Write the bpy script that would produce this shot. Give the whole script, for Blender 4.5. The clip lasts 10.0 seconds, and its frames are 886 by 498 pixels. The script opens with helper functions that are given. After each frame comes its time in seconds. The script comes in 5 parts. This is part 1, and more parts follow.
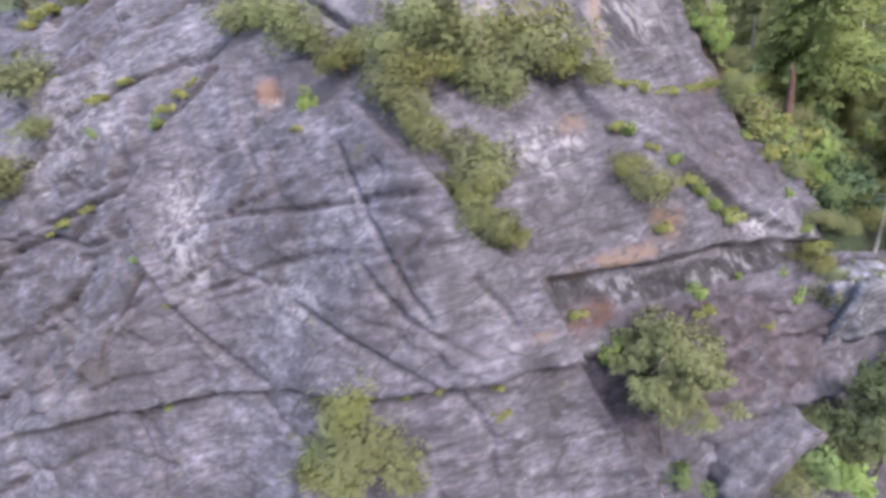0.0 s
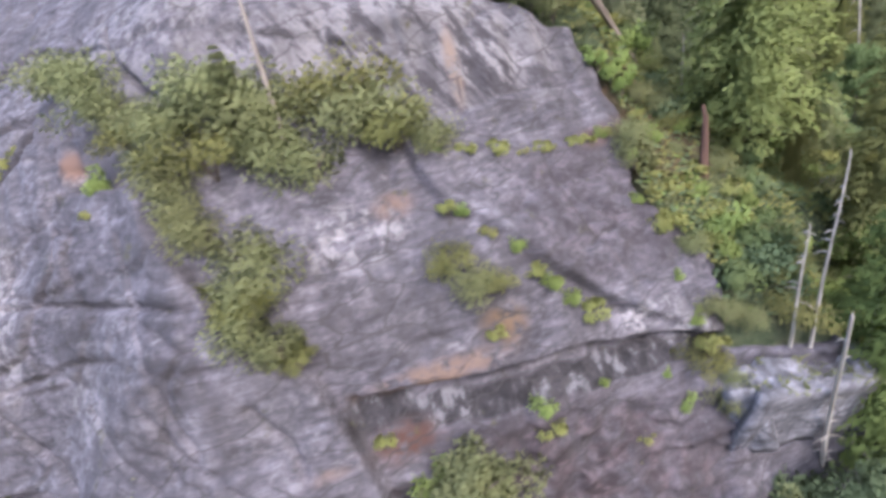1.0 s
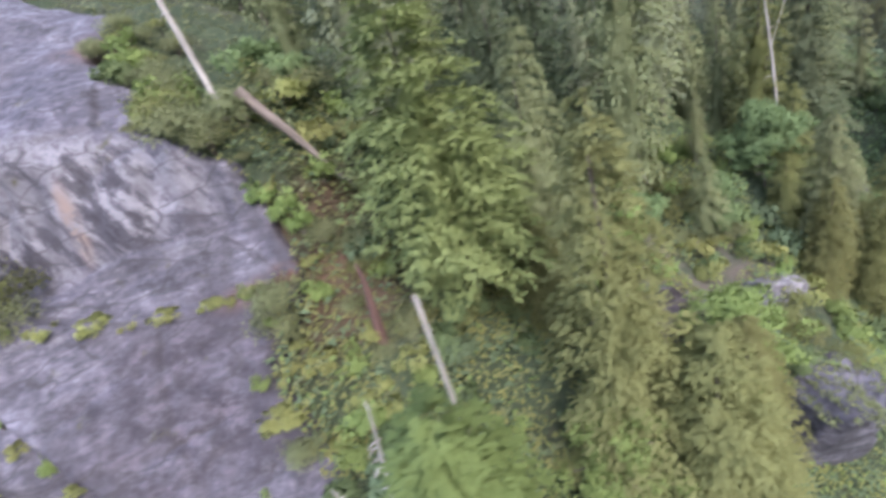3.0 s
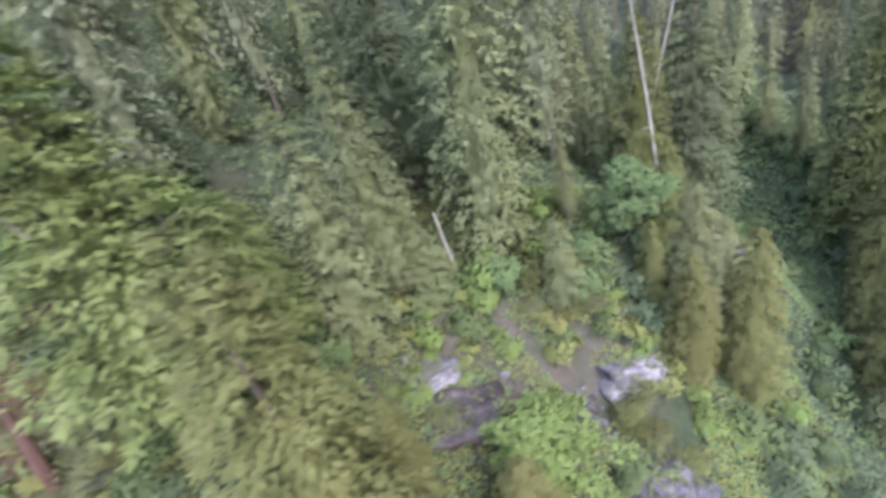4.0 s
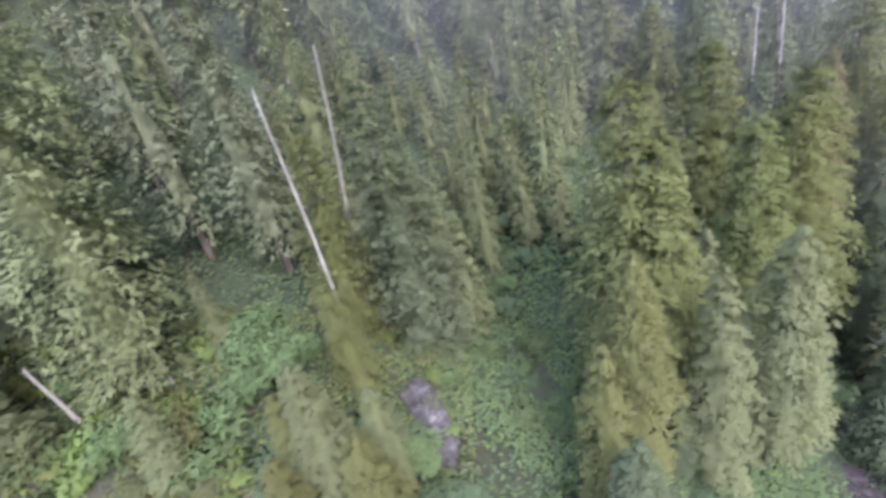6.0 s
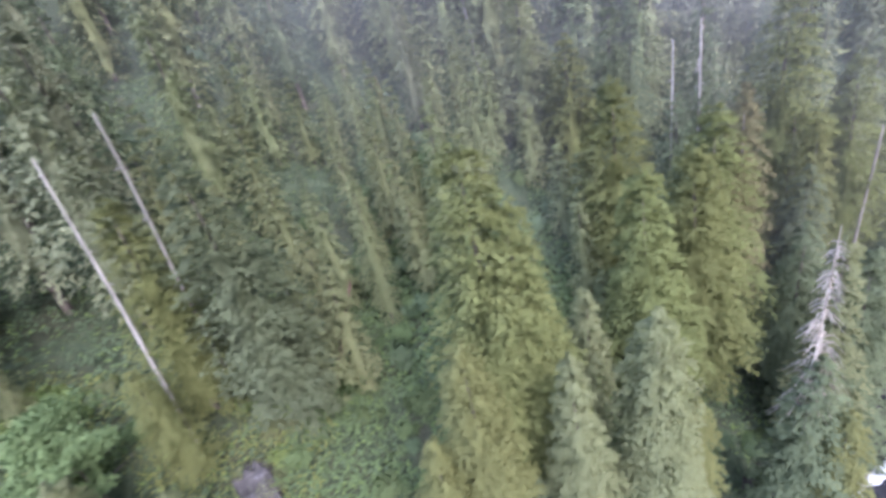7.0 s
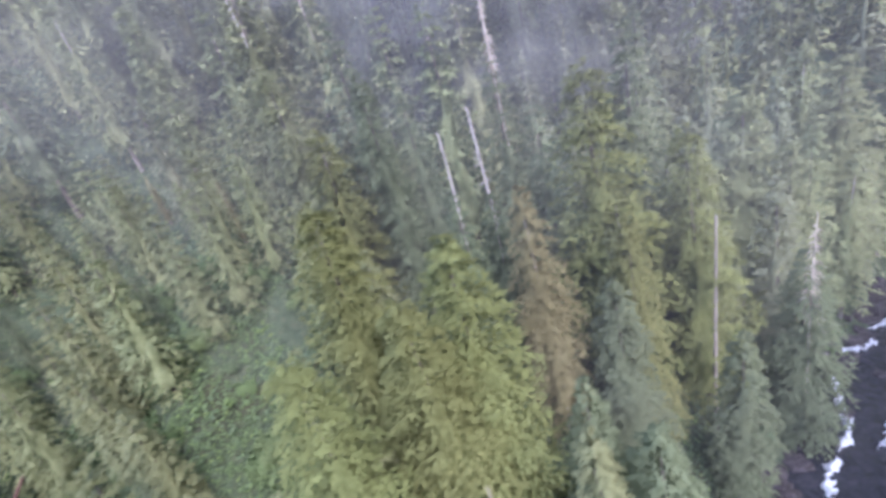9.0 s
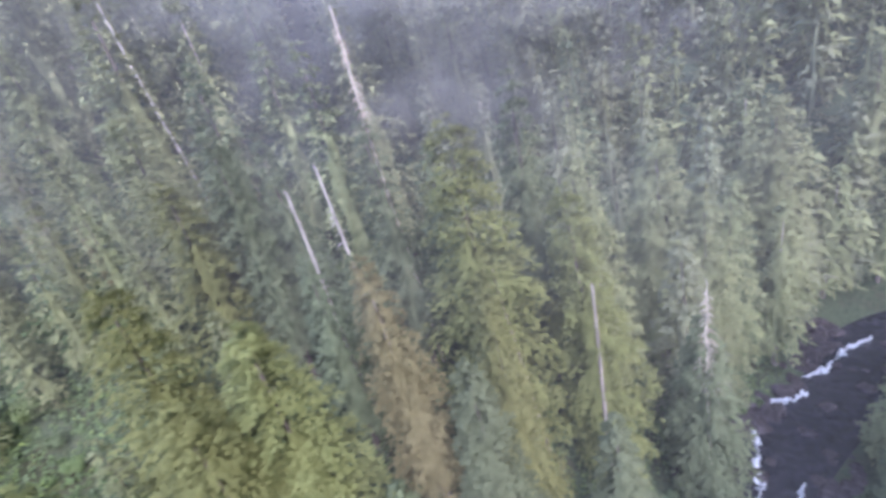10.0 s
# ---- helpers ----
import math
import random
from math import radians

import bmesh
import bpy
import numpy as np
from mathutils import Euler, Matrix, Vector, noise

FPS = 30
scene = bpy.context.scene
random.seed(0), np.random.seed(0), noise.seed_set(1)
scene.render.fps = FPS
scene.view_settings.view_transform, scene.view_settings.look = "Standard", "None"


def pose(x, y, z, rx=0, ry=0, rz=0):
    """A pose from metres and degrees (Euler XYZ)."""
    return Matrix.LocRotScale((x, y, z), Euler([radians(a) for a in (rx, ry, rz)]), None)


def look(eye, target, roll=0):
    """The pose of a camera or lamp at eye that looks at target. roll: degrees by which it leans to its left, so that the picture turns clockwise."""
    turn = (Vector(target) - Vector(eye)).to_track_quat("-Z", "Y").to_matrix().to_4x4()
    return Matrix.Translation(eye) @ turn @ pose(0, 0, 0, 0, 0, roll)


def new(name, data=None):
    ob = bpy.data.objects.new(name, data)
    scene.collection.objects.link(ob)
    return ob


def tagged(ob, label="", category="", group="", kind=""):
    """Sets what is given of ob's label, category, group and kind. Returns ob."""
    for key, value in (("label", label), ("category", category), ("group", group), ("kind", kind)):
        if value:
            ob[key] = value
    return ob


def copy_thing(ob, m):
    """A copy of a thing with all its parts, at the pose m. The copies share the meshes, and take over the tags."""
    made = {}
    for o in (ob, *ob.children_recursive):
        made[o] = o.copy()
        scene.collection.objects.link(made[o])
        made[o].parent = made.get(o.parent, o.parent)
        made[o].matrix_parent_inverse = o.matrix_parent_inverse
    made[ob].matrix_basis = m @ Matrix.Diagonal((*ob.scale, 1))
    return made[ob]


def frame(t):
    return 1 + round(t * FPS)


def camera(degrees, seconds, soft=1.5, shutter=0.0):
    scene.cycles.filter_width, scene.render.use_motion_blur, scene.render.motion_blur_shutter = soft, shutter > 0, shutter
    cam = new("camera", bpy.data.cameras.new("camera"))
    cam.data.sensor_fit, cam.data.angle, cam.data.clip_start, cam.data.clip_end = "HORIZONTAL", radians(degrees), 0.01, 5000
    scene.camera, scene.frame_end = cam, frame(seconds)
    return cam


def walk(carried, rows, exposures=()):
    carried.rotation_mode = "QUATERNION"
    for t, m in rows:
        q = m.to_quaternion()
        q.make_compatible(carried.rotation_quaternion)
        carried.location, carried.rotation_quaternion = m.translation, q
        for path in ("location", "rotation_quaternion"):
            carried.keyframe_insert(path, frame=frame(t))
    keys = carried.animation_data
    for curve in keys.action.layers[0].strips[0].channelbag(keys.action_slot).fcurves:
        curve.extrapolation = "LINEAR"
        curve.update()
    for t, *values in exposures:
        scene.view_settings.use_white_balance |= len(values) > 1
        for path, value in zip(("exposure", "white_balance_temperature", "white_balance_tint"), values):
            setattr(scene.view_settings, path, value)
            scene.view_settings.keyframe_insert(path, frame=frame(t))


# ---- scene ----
cam = camera(92.0, 10.0, 3.4, 0.4)
PATH = [
    (0, (-0.139, 0.109, 59.999), (-0.089, 1.908, 59.126), -12.71),
    (0.5, (5.622, 2.526, 60.393), (5.621, 4.317, 59.503), -14.10),
    (1, (11.155, 4.489, 60.862), (11.054, 6.274, 59.965), -15.48),
    (1.5, (16.802, 6.218, 61.04), (16.562, 7.998, 60.161), -17.25),
    (2, (21.987, 8.25, 61.068), (21.676, 10.022, 60.196), -18.16),
    (2.5, (27.018, 9.668, 60.891), (26.664, 11.449, 60.053), -19.37),
    (3, (32.368, 11.544, 61.122), (31.98, 13.315, 60.275), -19.46),
    (3.2, (34.62, 12.355, 61.18), (34.213, 14.12, 60.332), -19.46),
    (4.3, (45.007, 19.572, 60.046), (44.751, 21.346, 59.159), -15.39),
    (4.5, (47.257, 20.514, 59.889), (47.008, 22.3, 59.023), -15.02),
    (5, (52.921, 23.184, 59.529), (52.652, 24.984, 58.7), -15.09),
    (5.5, (58.854, 25.1, 59.756), (58.549, 26.899, 58.937), -15.06),
    (5.7, (61.13, 25.818, 59.929), (60.818, 27.616, 59.112), -14.65),
    (6.8, (71.113, 30.171, 61.428), (70.833, 31.959, 60.577), -13.92),
    (7, (72.948, 31.263, 61.336), (72.67, 33.054, 60.49), -13.91),
    (7.5, (77.639, 34.43, 61.154), (77.378, 36.223, 60.308), -14.96),
    (8, (82.868, 37.625, 61.032), (82.615, 39.437, 60.225), -15.79),
    (8.5, (87.903, 40.671, 61.119), (87.661, 42.499, 60.344), -16.70),
    (9, (93.069, 43.043, 61.318), (92.819, 44.877, 60.56), -17.26),
    (9.5, (98.41, 45.229, 61.501), (98.152, 47.065, 60.752), -17.51),
    (10, (103.548, 47.299, 61.862), (103.307, 49.134, 61.103), -15.97),
]
# the film camera opens up as it leaves the pale rock for the dark forest
EXPOSURES = ((0.0, 2.34, 6000, 16), (2.5, 2.2, 5700, 17), (4.5, 2.55, 5350, 20), (5.5, 2.42, 5350, 21), (7.5, 2.52, 5200, 24), (10.0, 2.54, 5200, 27))
walk(cam, [(t, look(eye, target, roll)) for t, eye, target, roll in PATH], EXPOSURES)

# ---- light ----
world = bpy.data.worlds.new("sky")
scene.world = world
world.use_nodes = True
wn = world.node_tree.nodes
sky = wn.new("ShaderNodeTexSky")
sky.sky_type, sky.sun_disc = "NISHITA", False
sky.sun_elevation, sky.sun_rotation = radians(42), radians(145)
sky.air_density, sky.dust_density, sky.ozone_density = 1.0, 4.0, 1.0
world.node_tree.links.new(sky.outputs[0], wn["Background"].inputs[0])
wn["Background"].inputs[1].default_value = 0.15
sun_data = bpy.data.lights.new("sun", "SUN")
sun_data.energy, sun_data.angle, sun_data.color = 1.05, radians(140), (1.0, 0.98, 0.95)
sun = new("sun", sun_data)
sun.matrix_world = look((0, 0, 0), (-0.45, 0.68, -0.72))


# ---- ground shape ----
# cross-sections of the valley side: at each x, knots of (y, z) from the gully up the hill
SECTIONS = (
    (-60, ((0, 20), (26, 34), (34, 42), (40, 52), (46, 62), (58, 68), (90, 85))),
    (-35, ((0, 20), (22, 34), (27, 41), (31, 50), (35, 57), (46, 66), (62, 70), (90, 84))),
    (-16, ((0, 20), (18, 37), (21.6, 43.6), (24, 51.5), (28.5, 57), (33, 62), (38, 66.5), (46, 72), (90, 86))),
    (0, ((0, 20), (13, 37.5), (15.3, 45.6), (18, 53.2), (22.6, 58), (26, 61), (30, 65.5), (36, 69), (44, 73), (60, 74), (90, 84))),
    (10, ((0, 20), (13.4, 37), (16.2, 43), (18, 47.5), (20.8, 53), (25, 56.4), (27.3, 57), (29, 62.6), (34, 65), (40, 68.3), (48, 70), (60, 69), (90, 79))),
    (20, ((0, 20), (14.5, 34), (17.3, 39), (19.4, 45), (21, 48), (25, 51.3), (29.6, 56.3), (31.4, 60), (36, 62), (46, 63.5), (60, 62), (90, 72))),
    (26, ((0, 20), (16.5, 32), (18.2, 37.5), (19.2, 44.5), (25, 48.3), (30.6, 52), (37, 56), (60, 56), (90, 68))),
    (36, ((0, 20), (22, 30), (25.5, 37), (27.5, 43.5), (36, 43.5), (45, 46.5), (60, 53), (90, 66))),
    (47, ((0, 20), (27, 27), (30.5, 31), (32, 38), (38.5, 40.3), (46, 46), (62, 50), (90, 63))),
    (58, ((0, 21), (30, 25), (41, 33), (45, 40.5), (49, 42), (56, 39), (64, 42), (90, 60))),
    (68, ((0, 26), (24, 23), (34, 24), (52, 31), (58, 35), (66, 43), (90, 58))),
)


def smooth(a, b, v):
    t = np.clip((v - a) / (b - a), 0, 1)
    return t * t * (3 - 2 * t)


def creek_bend(a):
    """The creek's wander, and its turn to the far right."""
    return 0.8 * np.sin(a / 6.0) + 0.018 * np.maximum(a - 50, 0) ** 2


def creek_side(x, y):
    """Signed distance up from the creek's line, and the distance along it."""
    s, a = -0.656 * (x - 103) + 0.755 * (y - 60), 0.755 * (x - 103) + 0.656 * (y - 60)
    return s + creek_bend(a), a


def valley(x, y):
    s, a = creek_side(x, y)
    bed = 20 - 0.11 * np.clip(a, -60, 60)
    up = np.where(s > 3, 1.0 * (s - 3), 0) - np.where(s > 30, 0.42 * (s - 30), 0)
    other = np.where(s < -6.8, 0.8 * (-6.8 - s), 0)
    other = np.where(other > 30, 30 + 0.6 * (other - 30), other)
    return bed + up + other


def height(x, y):
    """The smooth height of the ground, in metres."""
    x, y = np.broadcast_arrays(np.asarray(x, float), np.asarray(y, float))
    xs = np.array([s[0] for s in SECTIONS], float)
    zs = np.stack([np.interp(y, *np.array(k).T) + np.where(y > 90, (y - 90) * 0.55, 0) for _, k in SECTIONS], -1)
    i = np.clip(np.searchsorted(xs, x) - 1, 0, len(xs) - 2)
    f = np.clip((x - xs[i]) / (xs[i + 1] - xs[i]), 0, 1)
    f = f * f * (3 - 2 * f) * 0.5 + f * 0.5
    near = np.take_along_axis(zs, i[..., None], -1)[..., 0] * (1 - f) + np.take_along_axis(zs, i[..., None] + 1, -1)[..., 0] * f
    w = smooth(62, 72, x)
    out = near * (1 - w) + valley(x, y) * w
    return np.where(y < 0, np.maximum(out, 20 + 0.7 * (-y - 12)), out)


def ground_at(x, y):
    return float(height(x, y))


# ---- building helpers ----
def material(name, rough=0.9):
    m = bpy.data.materials.new(name)
    m.use_nodes = True
    n, l = m.node_tree.nodes, m.node_tree.links
    b = n["Principled BSDF"]
    b.inputs["Roughness"].default_value = rough
    b.inputs["Specular IOR Level"].default_value = 0.25
    return m, n, l, b


def noise_node(n, l, scale, detail=6, rough=0.6, vec=None, stretch=None):
    t = n.new("ShaderNodeTexNoise")
    t.inputs["Scale"].default_value, t.inputs["Detail"].default_value, t.inputs["Roughness"].default_value = scale, detail, rough
    if vec is None:
        vec = n.new("ShaderNodeTexCoord").outputs["Object"]
    if stretch:
        mp = n.new("ShaderNodeMapping")
        mp.inputs["Scale"].default_value = stretch
        l.new(vec, mp.inputs[0])
        vec = mp.outputs[0]
    l.new(vec, t.inputs["Vector"])
    return t.outputs[0]


def ramp(n, l, fac, *stops):
    r = n.new("ShaderNodeValToRGB")
    while len(r.color_ramp.elements) < len(stops):
        r.color_ramp.elements.new(0.5)
    for e, (p, c) in zip(r.color_ramp.elements, stops):
        e.position, e.color = p, (*c, 1) if len(c) == 3 else c
    l.new(fac, r.inputs[0])
    return r.outputs[0]


def mix(n, l, fac, a, b, kind="MIX"):
    m = n.new("ShaderNodeMix")
    m.data_type, m.blend_type = "RGBA", kind
    for v, s in ((fac, m.inputs[0]), (a, m.inputs[6]), (b, m.inputs[7])):
        if isinstance(v, (int, float)):
            s.default_value = v
        elif isinstance(v, tuple):
            s.default_value = (*v, 1)
        else:
            l.new(v, s)
    return m.outputs[2]


def bump(n, l, b, h, strength=0.5, dist=0.1):
    k = n.new("ShaderNodeBump")
    k.inputs["Strength"].default_value, k.inputs["Distance"].default_value = strength, dist
    l.new(h, k.inputs["Height"])
    l.new(k.outputs[0], b.inputs["Normal"])


def mesh_object(name, verts, faces, mat, parent=None, label="", smooth_faces=False):
    me = bpy.data.meshes.new(name)
    me.from_pydata([tuple(v) for v in verts], [], [tuple(f) for f in faces])
    me.materials.append(mat)
    if smooth_faces:
        me.polygons.foreach_set("use_smooth", [True] * len(me.polygons))
    me.update()
    ob = new(name, me)
    if parent:
        ob.parent = parent
    return tagged(ob, label)


# ---- materials ----
def spot(n, l, vec, centre, radius, soft=0.5):
    """A patch round a place, 1 in its middle and 0 outside."""
    d = n.new("ShaderNodeVectorMath")
    d.operation = "SUBTRACT"
    l.new(vec, d.inputs[0])
    d.inputs[1].default_value = centre
    q = n.new("ShaderNodeVectorMath")
    q.operation = "DIVIDE"
    l.new(d.outputs[0], q.inputs[0])
    q.inputs[1].default_value = radius
    e = n.new("ShaderNodeVectorMath")
    e.operation = "LENGTH"
    l.new(q.outputs[0], e.inputs[0])
    r = n.new("ShaderNodeMapRange")
    r.interpolation_type = "SMOOTHSTEP"
    r.inputs[1].default_value, r.inputs[2].default_value, r.inputs[3].default_value, r.inputs[4].default_value = 1 + soft, 1 - soft, 0, 1
    l.new(e.outputs["Value"], r.inputs[0])
    return r.outputs[0]


def times(n, l, a, b):
    m = n.new("ShaderNodeMath")
    m.operation = "MULTIPLY"
    for v, s in ((a, m.inputs[0]), (b, m.inputs[1])):
        if isinstance(v, (int, float)):
            s.default_value = v
        else:
            l.new(v, s)
    return m.outputs[0]


def make_rock(name, dark, mid, light, stains=True, streaks=False):
    m, n, l, b = material(name, 0.8)
    vec = n.new("ShaderNodeTexCoord").outputs["Object"]
    big = noise_node(n, l, 0.22, 4, 0.6, vec)
    fine = noise_node(n, l, 2.2, 10, 0.72, vec)
    grain = noise_node(n, l, 0.8, 8, 0.66, vec, (0.55, 1.0, 1.15))
    c = ramp(n, l, big, (0.32, dark), (0.5, mid), (0.68, light))
    c = mix(n, l, 0.55, c, ramp(n, l, grain, (0.34, (0.16, 0.16, 0.16)), (0.66, (0.86, 0.84, 0.86))), "OVERLAY")
    c = mix(n, l, 0.55, c, ramp(n, l, fine, (0.34, (0.16, 0.16, 0.16)), (0.5, (0.5, 0.5, 0.5)), (0.68, (0.95, 0.93, 0.93))), "OVERLAY")
    # fine brushed foliation along the beds
    brush = noise_node(n, l, 1.5, 9, 0.7, vec, (0.3, 1.0, 2.3))
    c = mix(n, l, 0.5, c, ramp(n, l, brush, (0.36, (0.2, 0.2, 0.2)), (0.5, (0.54, 0.54, 0.54)), (0.62, (0.97, 0.96, 0.97))), "OVERLAY")
    fleck = noise_node(n, l, 1.5, 9, 0.76, vec, (0.8, 1.0, 1.1))
    c = mix(n, l, times(n, l, ramp(n, l, fleck, (0.56, (0, 0, 0)), (0.66, (1, 1, 1))), 0.55), c, (0.36, 0.35, 0.375))
    c = mix(n, l, times(n, l, ramp(n, l, fleck, (0.36, (1, 1, 1)), (0.45, (0, 0, 0))), 0.45), c, (0.06, 0.055, 0.062))
    if stains:
        tilt = n.new("ShaderNodeMapping")
        tilt.inputs["Rotation"].default_value = (0, 0.5, 0)
        l.new(vec, tilt.inputs[0])
        run = noise_node(n, l, 0.6, 9, 0.72, tilt.outputs[0], (1.25, 0.7, 0.3))
        wall = spot(n, l, vec, (10, 28.6, 60), (15, 2.6, 3.6), 0.35)
        stripes = ramp(n, l, run, (0.40, (0.05, 0.045, 0.05)), (0.47, (0.12, 0.112, 0.122)), (0.52, (0.43, 0.41, 0.42)), (0.57, (0.32, 0.3, 0.31)), (0.62, (0.11, 0.1, 0.11)))
        c = mix(n, l, times(n, l, wall, 0.8), c, stripes)
        wet = noise_node(n, l, 0.35, 5, 0.6, vec, (1.6, 0.5, 0.3))
        c = mix(n, l, times(n, l, ramp(n, l, wet, (0.5, (0, 0, 0)), (0.64, (1, 1, 1))), 0.5), c, (0.075, 0.068, 0.072))
        # weathered dark patches with pale flecks in them
        patch = noise_node(n, l, 0.33, 7, 0.62, vec, (0.8, 1.0, 1.3))
        c = mix(n, l, times(n, l, ramp(n, l, patch, (0.5, (0, 0, 0)), (0.57, (1, 1, 1))), 0.42), c, (0.1, 0.092, 0.102))
        chip = noise_node(n, l, 1.7, 8, 0.68, vec, (0.6, 1.0, 1.5))
        zone = ramp(n, l, noise_node(n, l, 0.28, 4, 0.6, vec), (0.46, (0, 0, 0)), (0.58, (1, 1, 1)))
        c = mix(n, l, times(n, l, times(n, l, zone, ramp(n, l, chip, (0.55, (0, 0, 0)), (0.66, (1, 1, 1)))), 0.5), c, (0.42, 0.4, 0.42))
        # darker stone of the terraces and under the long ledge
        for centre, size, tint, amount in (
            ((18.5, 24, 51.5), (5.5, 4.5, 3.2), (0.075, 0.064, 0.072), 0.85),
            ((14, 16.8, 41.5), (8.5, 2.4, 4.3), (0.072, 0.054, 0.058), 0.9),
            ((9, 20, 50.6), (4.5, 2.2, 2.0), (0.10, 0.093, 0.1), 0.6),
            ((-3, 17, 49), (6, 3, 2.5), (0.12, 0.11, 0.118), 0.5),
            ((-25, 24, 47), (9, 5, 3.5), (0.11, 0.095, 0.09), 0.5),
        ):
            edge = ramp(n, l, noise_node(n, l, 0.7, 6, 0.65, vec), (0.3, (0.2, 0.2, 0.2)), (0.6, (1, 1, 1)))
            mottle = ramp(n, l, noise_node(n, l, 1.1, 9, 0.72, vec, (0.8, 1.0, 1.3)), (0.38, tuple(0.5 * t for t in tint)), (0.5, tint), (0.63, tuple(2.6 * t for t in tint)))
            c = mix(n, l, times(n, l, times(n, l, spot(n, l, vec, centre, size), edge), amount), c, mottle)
        # the wall under the long step: dark streaky stain, its shade painted in too
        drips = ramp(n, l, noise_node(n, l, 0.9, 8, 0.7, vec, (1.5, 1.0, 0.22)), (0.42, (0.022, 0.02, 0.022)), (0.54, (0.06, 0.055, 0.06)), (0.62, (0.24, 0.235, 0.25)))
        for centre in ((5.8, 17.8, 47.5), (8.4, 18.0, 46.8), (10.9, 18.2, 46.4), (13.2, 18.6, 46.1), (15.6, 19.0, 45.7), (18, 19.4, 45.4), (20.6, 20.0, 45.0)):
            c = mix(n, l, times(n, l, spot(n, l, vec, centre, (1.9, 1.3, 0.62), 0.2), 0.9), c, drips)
        # pale lichen and mineral crusts
        for centre, size, amount in (
            ((18.6, 19.9, 47.2), (1.5, 1.2, 0.6), 0.95), ((20.8, 19.8, 45.9), (1.2, 0.8, 0.8), 0.7),
            ((-13.8, 25, 53), (1.6, 3, 5), 0.5), ((6.8, 21, 54.2), (2.6, 1.5, 1.2), 0.55), ((-7, 26.8, 59), (0.9, 0.9, 0.6), 0.8),
            ((-9, 20, 49.5), (3, 2, 1.5), 0.35), ((-3, 30, 65), (9, 4, 3), 0.35), ((-24, 33, 60), (8, 5, 4), 0.35),
        ):
            speck = ramp(n, l, noise_node(n, l, 1.5, 8, 0.75, vec, (1, 1, 0.6)), (0.47, (0, 0, 0)), (0.58, (1, 1, 1)))
            c = mix(n, l, times(n, l, times(n, l, spot(n, l, vec, centre, size), speck), amount), c, (0.62, 0.59, 0.6))
        # rust and bare red earth
        for centre, size, tint in (
            ((8.8, 18.1, 48.4), (3.4, 0.9, 0.45), (0.27, 0.19, 0.15)), ((6.9, 16.8, 46.3), (1.4, 0.9, 0.8), (0.14, 0.075, 0.058)),
            ((8.7, 22.0, 54.7), (0.9, 0.9, 0.5), (0.24, 0.165, 0.13)), ((-7, 26.9, 59.2), (0.9, 1, 0.7), (0.28, 0.18, 0.14)),
            ((12, 19.2, 49.3), (0.9, 0.9, 0.8), (0.22, 0.15, 0.095)), ((21.5, 28, 53.7), (3.5, 1.6, 0.5), (0.16, 0.09, 0.06)),
            ((22.5, 31, 56.5), (1.5, 2, 2.5), (0.17, 0.105, 0.07)), ((11, 38.5, 66.2), (3, 2, 1), (0.24, 0.15, 0.11)),
            ((12.8, 28.2, 59.0), (0.35, 2, 1.7), (0.38, 0.29, 0.24)), ((3.5, 16.4, 46.7), (1.3, 0.8, 0.25), (0.26, 0.19, 0.16)),
        ):
            edge = ramp(n, l, noise_node(n, l, 1.1, 6, 0.7, vec), (0.38, (0, 0, 0)), (0.52, (1, 1, 1)))
            c = mix(n, l, times(n, l, spot(n, l, vec, centre, size, 0.6), edge), c, tint)
        moss = ramp(n, l, noise_node(n, l, 0.6, 8, 0.7, vec), (0.62, (0, 0, 0)), (0.7, (0.8, 0.8, 0.8)))
        c = mix(n, l, moss, c, (0.12, 0.115, 0.05))
    if streaks:
        drip = noise_node(n, l, 1.1, 6, 0.65, vec, (1.6, 1.0, 0.1))
        c = mix(n, l, times(n, l, ramp(n, l, drip, (0.5, (0, 0, 0)), (0.6, (1, 1, 1))), 0.6), c, (0.1, 0.095, 0.1))
    # cool cast of the granite
    c = mix(n, l, 1.0, c, (0.57, 0.575, 0.605), "MULTIPLY")
    # fine joints: thin dark lines paint the shade of narrow cracks into the colour
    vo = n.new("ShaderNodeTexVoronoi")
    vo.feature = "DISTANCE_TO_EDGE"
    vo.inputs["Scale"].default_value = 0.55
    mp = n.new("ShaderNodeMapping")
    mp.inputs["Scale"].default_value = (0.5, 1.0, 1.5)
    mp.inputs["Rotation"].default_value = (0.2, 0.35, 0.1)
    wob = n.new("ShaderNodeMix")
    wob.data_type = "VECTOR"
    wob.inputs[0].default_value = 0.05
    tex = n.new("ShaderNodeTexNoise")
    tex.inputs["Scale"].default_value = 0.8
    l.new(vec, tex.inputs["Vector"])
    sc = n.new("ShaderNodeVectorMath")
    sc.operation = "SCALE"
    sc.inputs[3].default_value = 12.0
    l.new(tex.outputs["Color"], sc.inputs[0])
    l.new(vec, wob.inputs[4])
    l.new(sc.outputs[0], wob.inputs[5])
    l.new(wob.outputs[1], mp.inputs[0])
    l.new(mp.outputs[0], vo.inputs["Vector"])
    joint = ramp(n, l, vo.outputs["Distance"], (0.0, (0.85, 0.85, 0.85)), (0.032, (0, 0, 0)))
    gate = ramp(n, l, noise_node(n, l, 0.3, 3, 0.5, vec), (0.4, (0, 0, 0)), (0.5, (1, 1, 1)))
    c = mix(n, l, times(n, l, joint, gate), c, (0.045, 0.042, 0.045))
    l.new(c, b.inputs["Base Color"])
    bump(n, l, b, fleck, 0.5, 0.1)
    return m


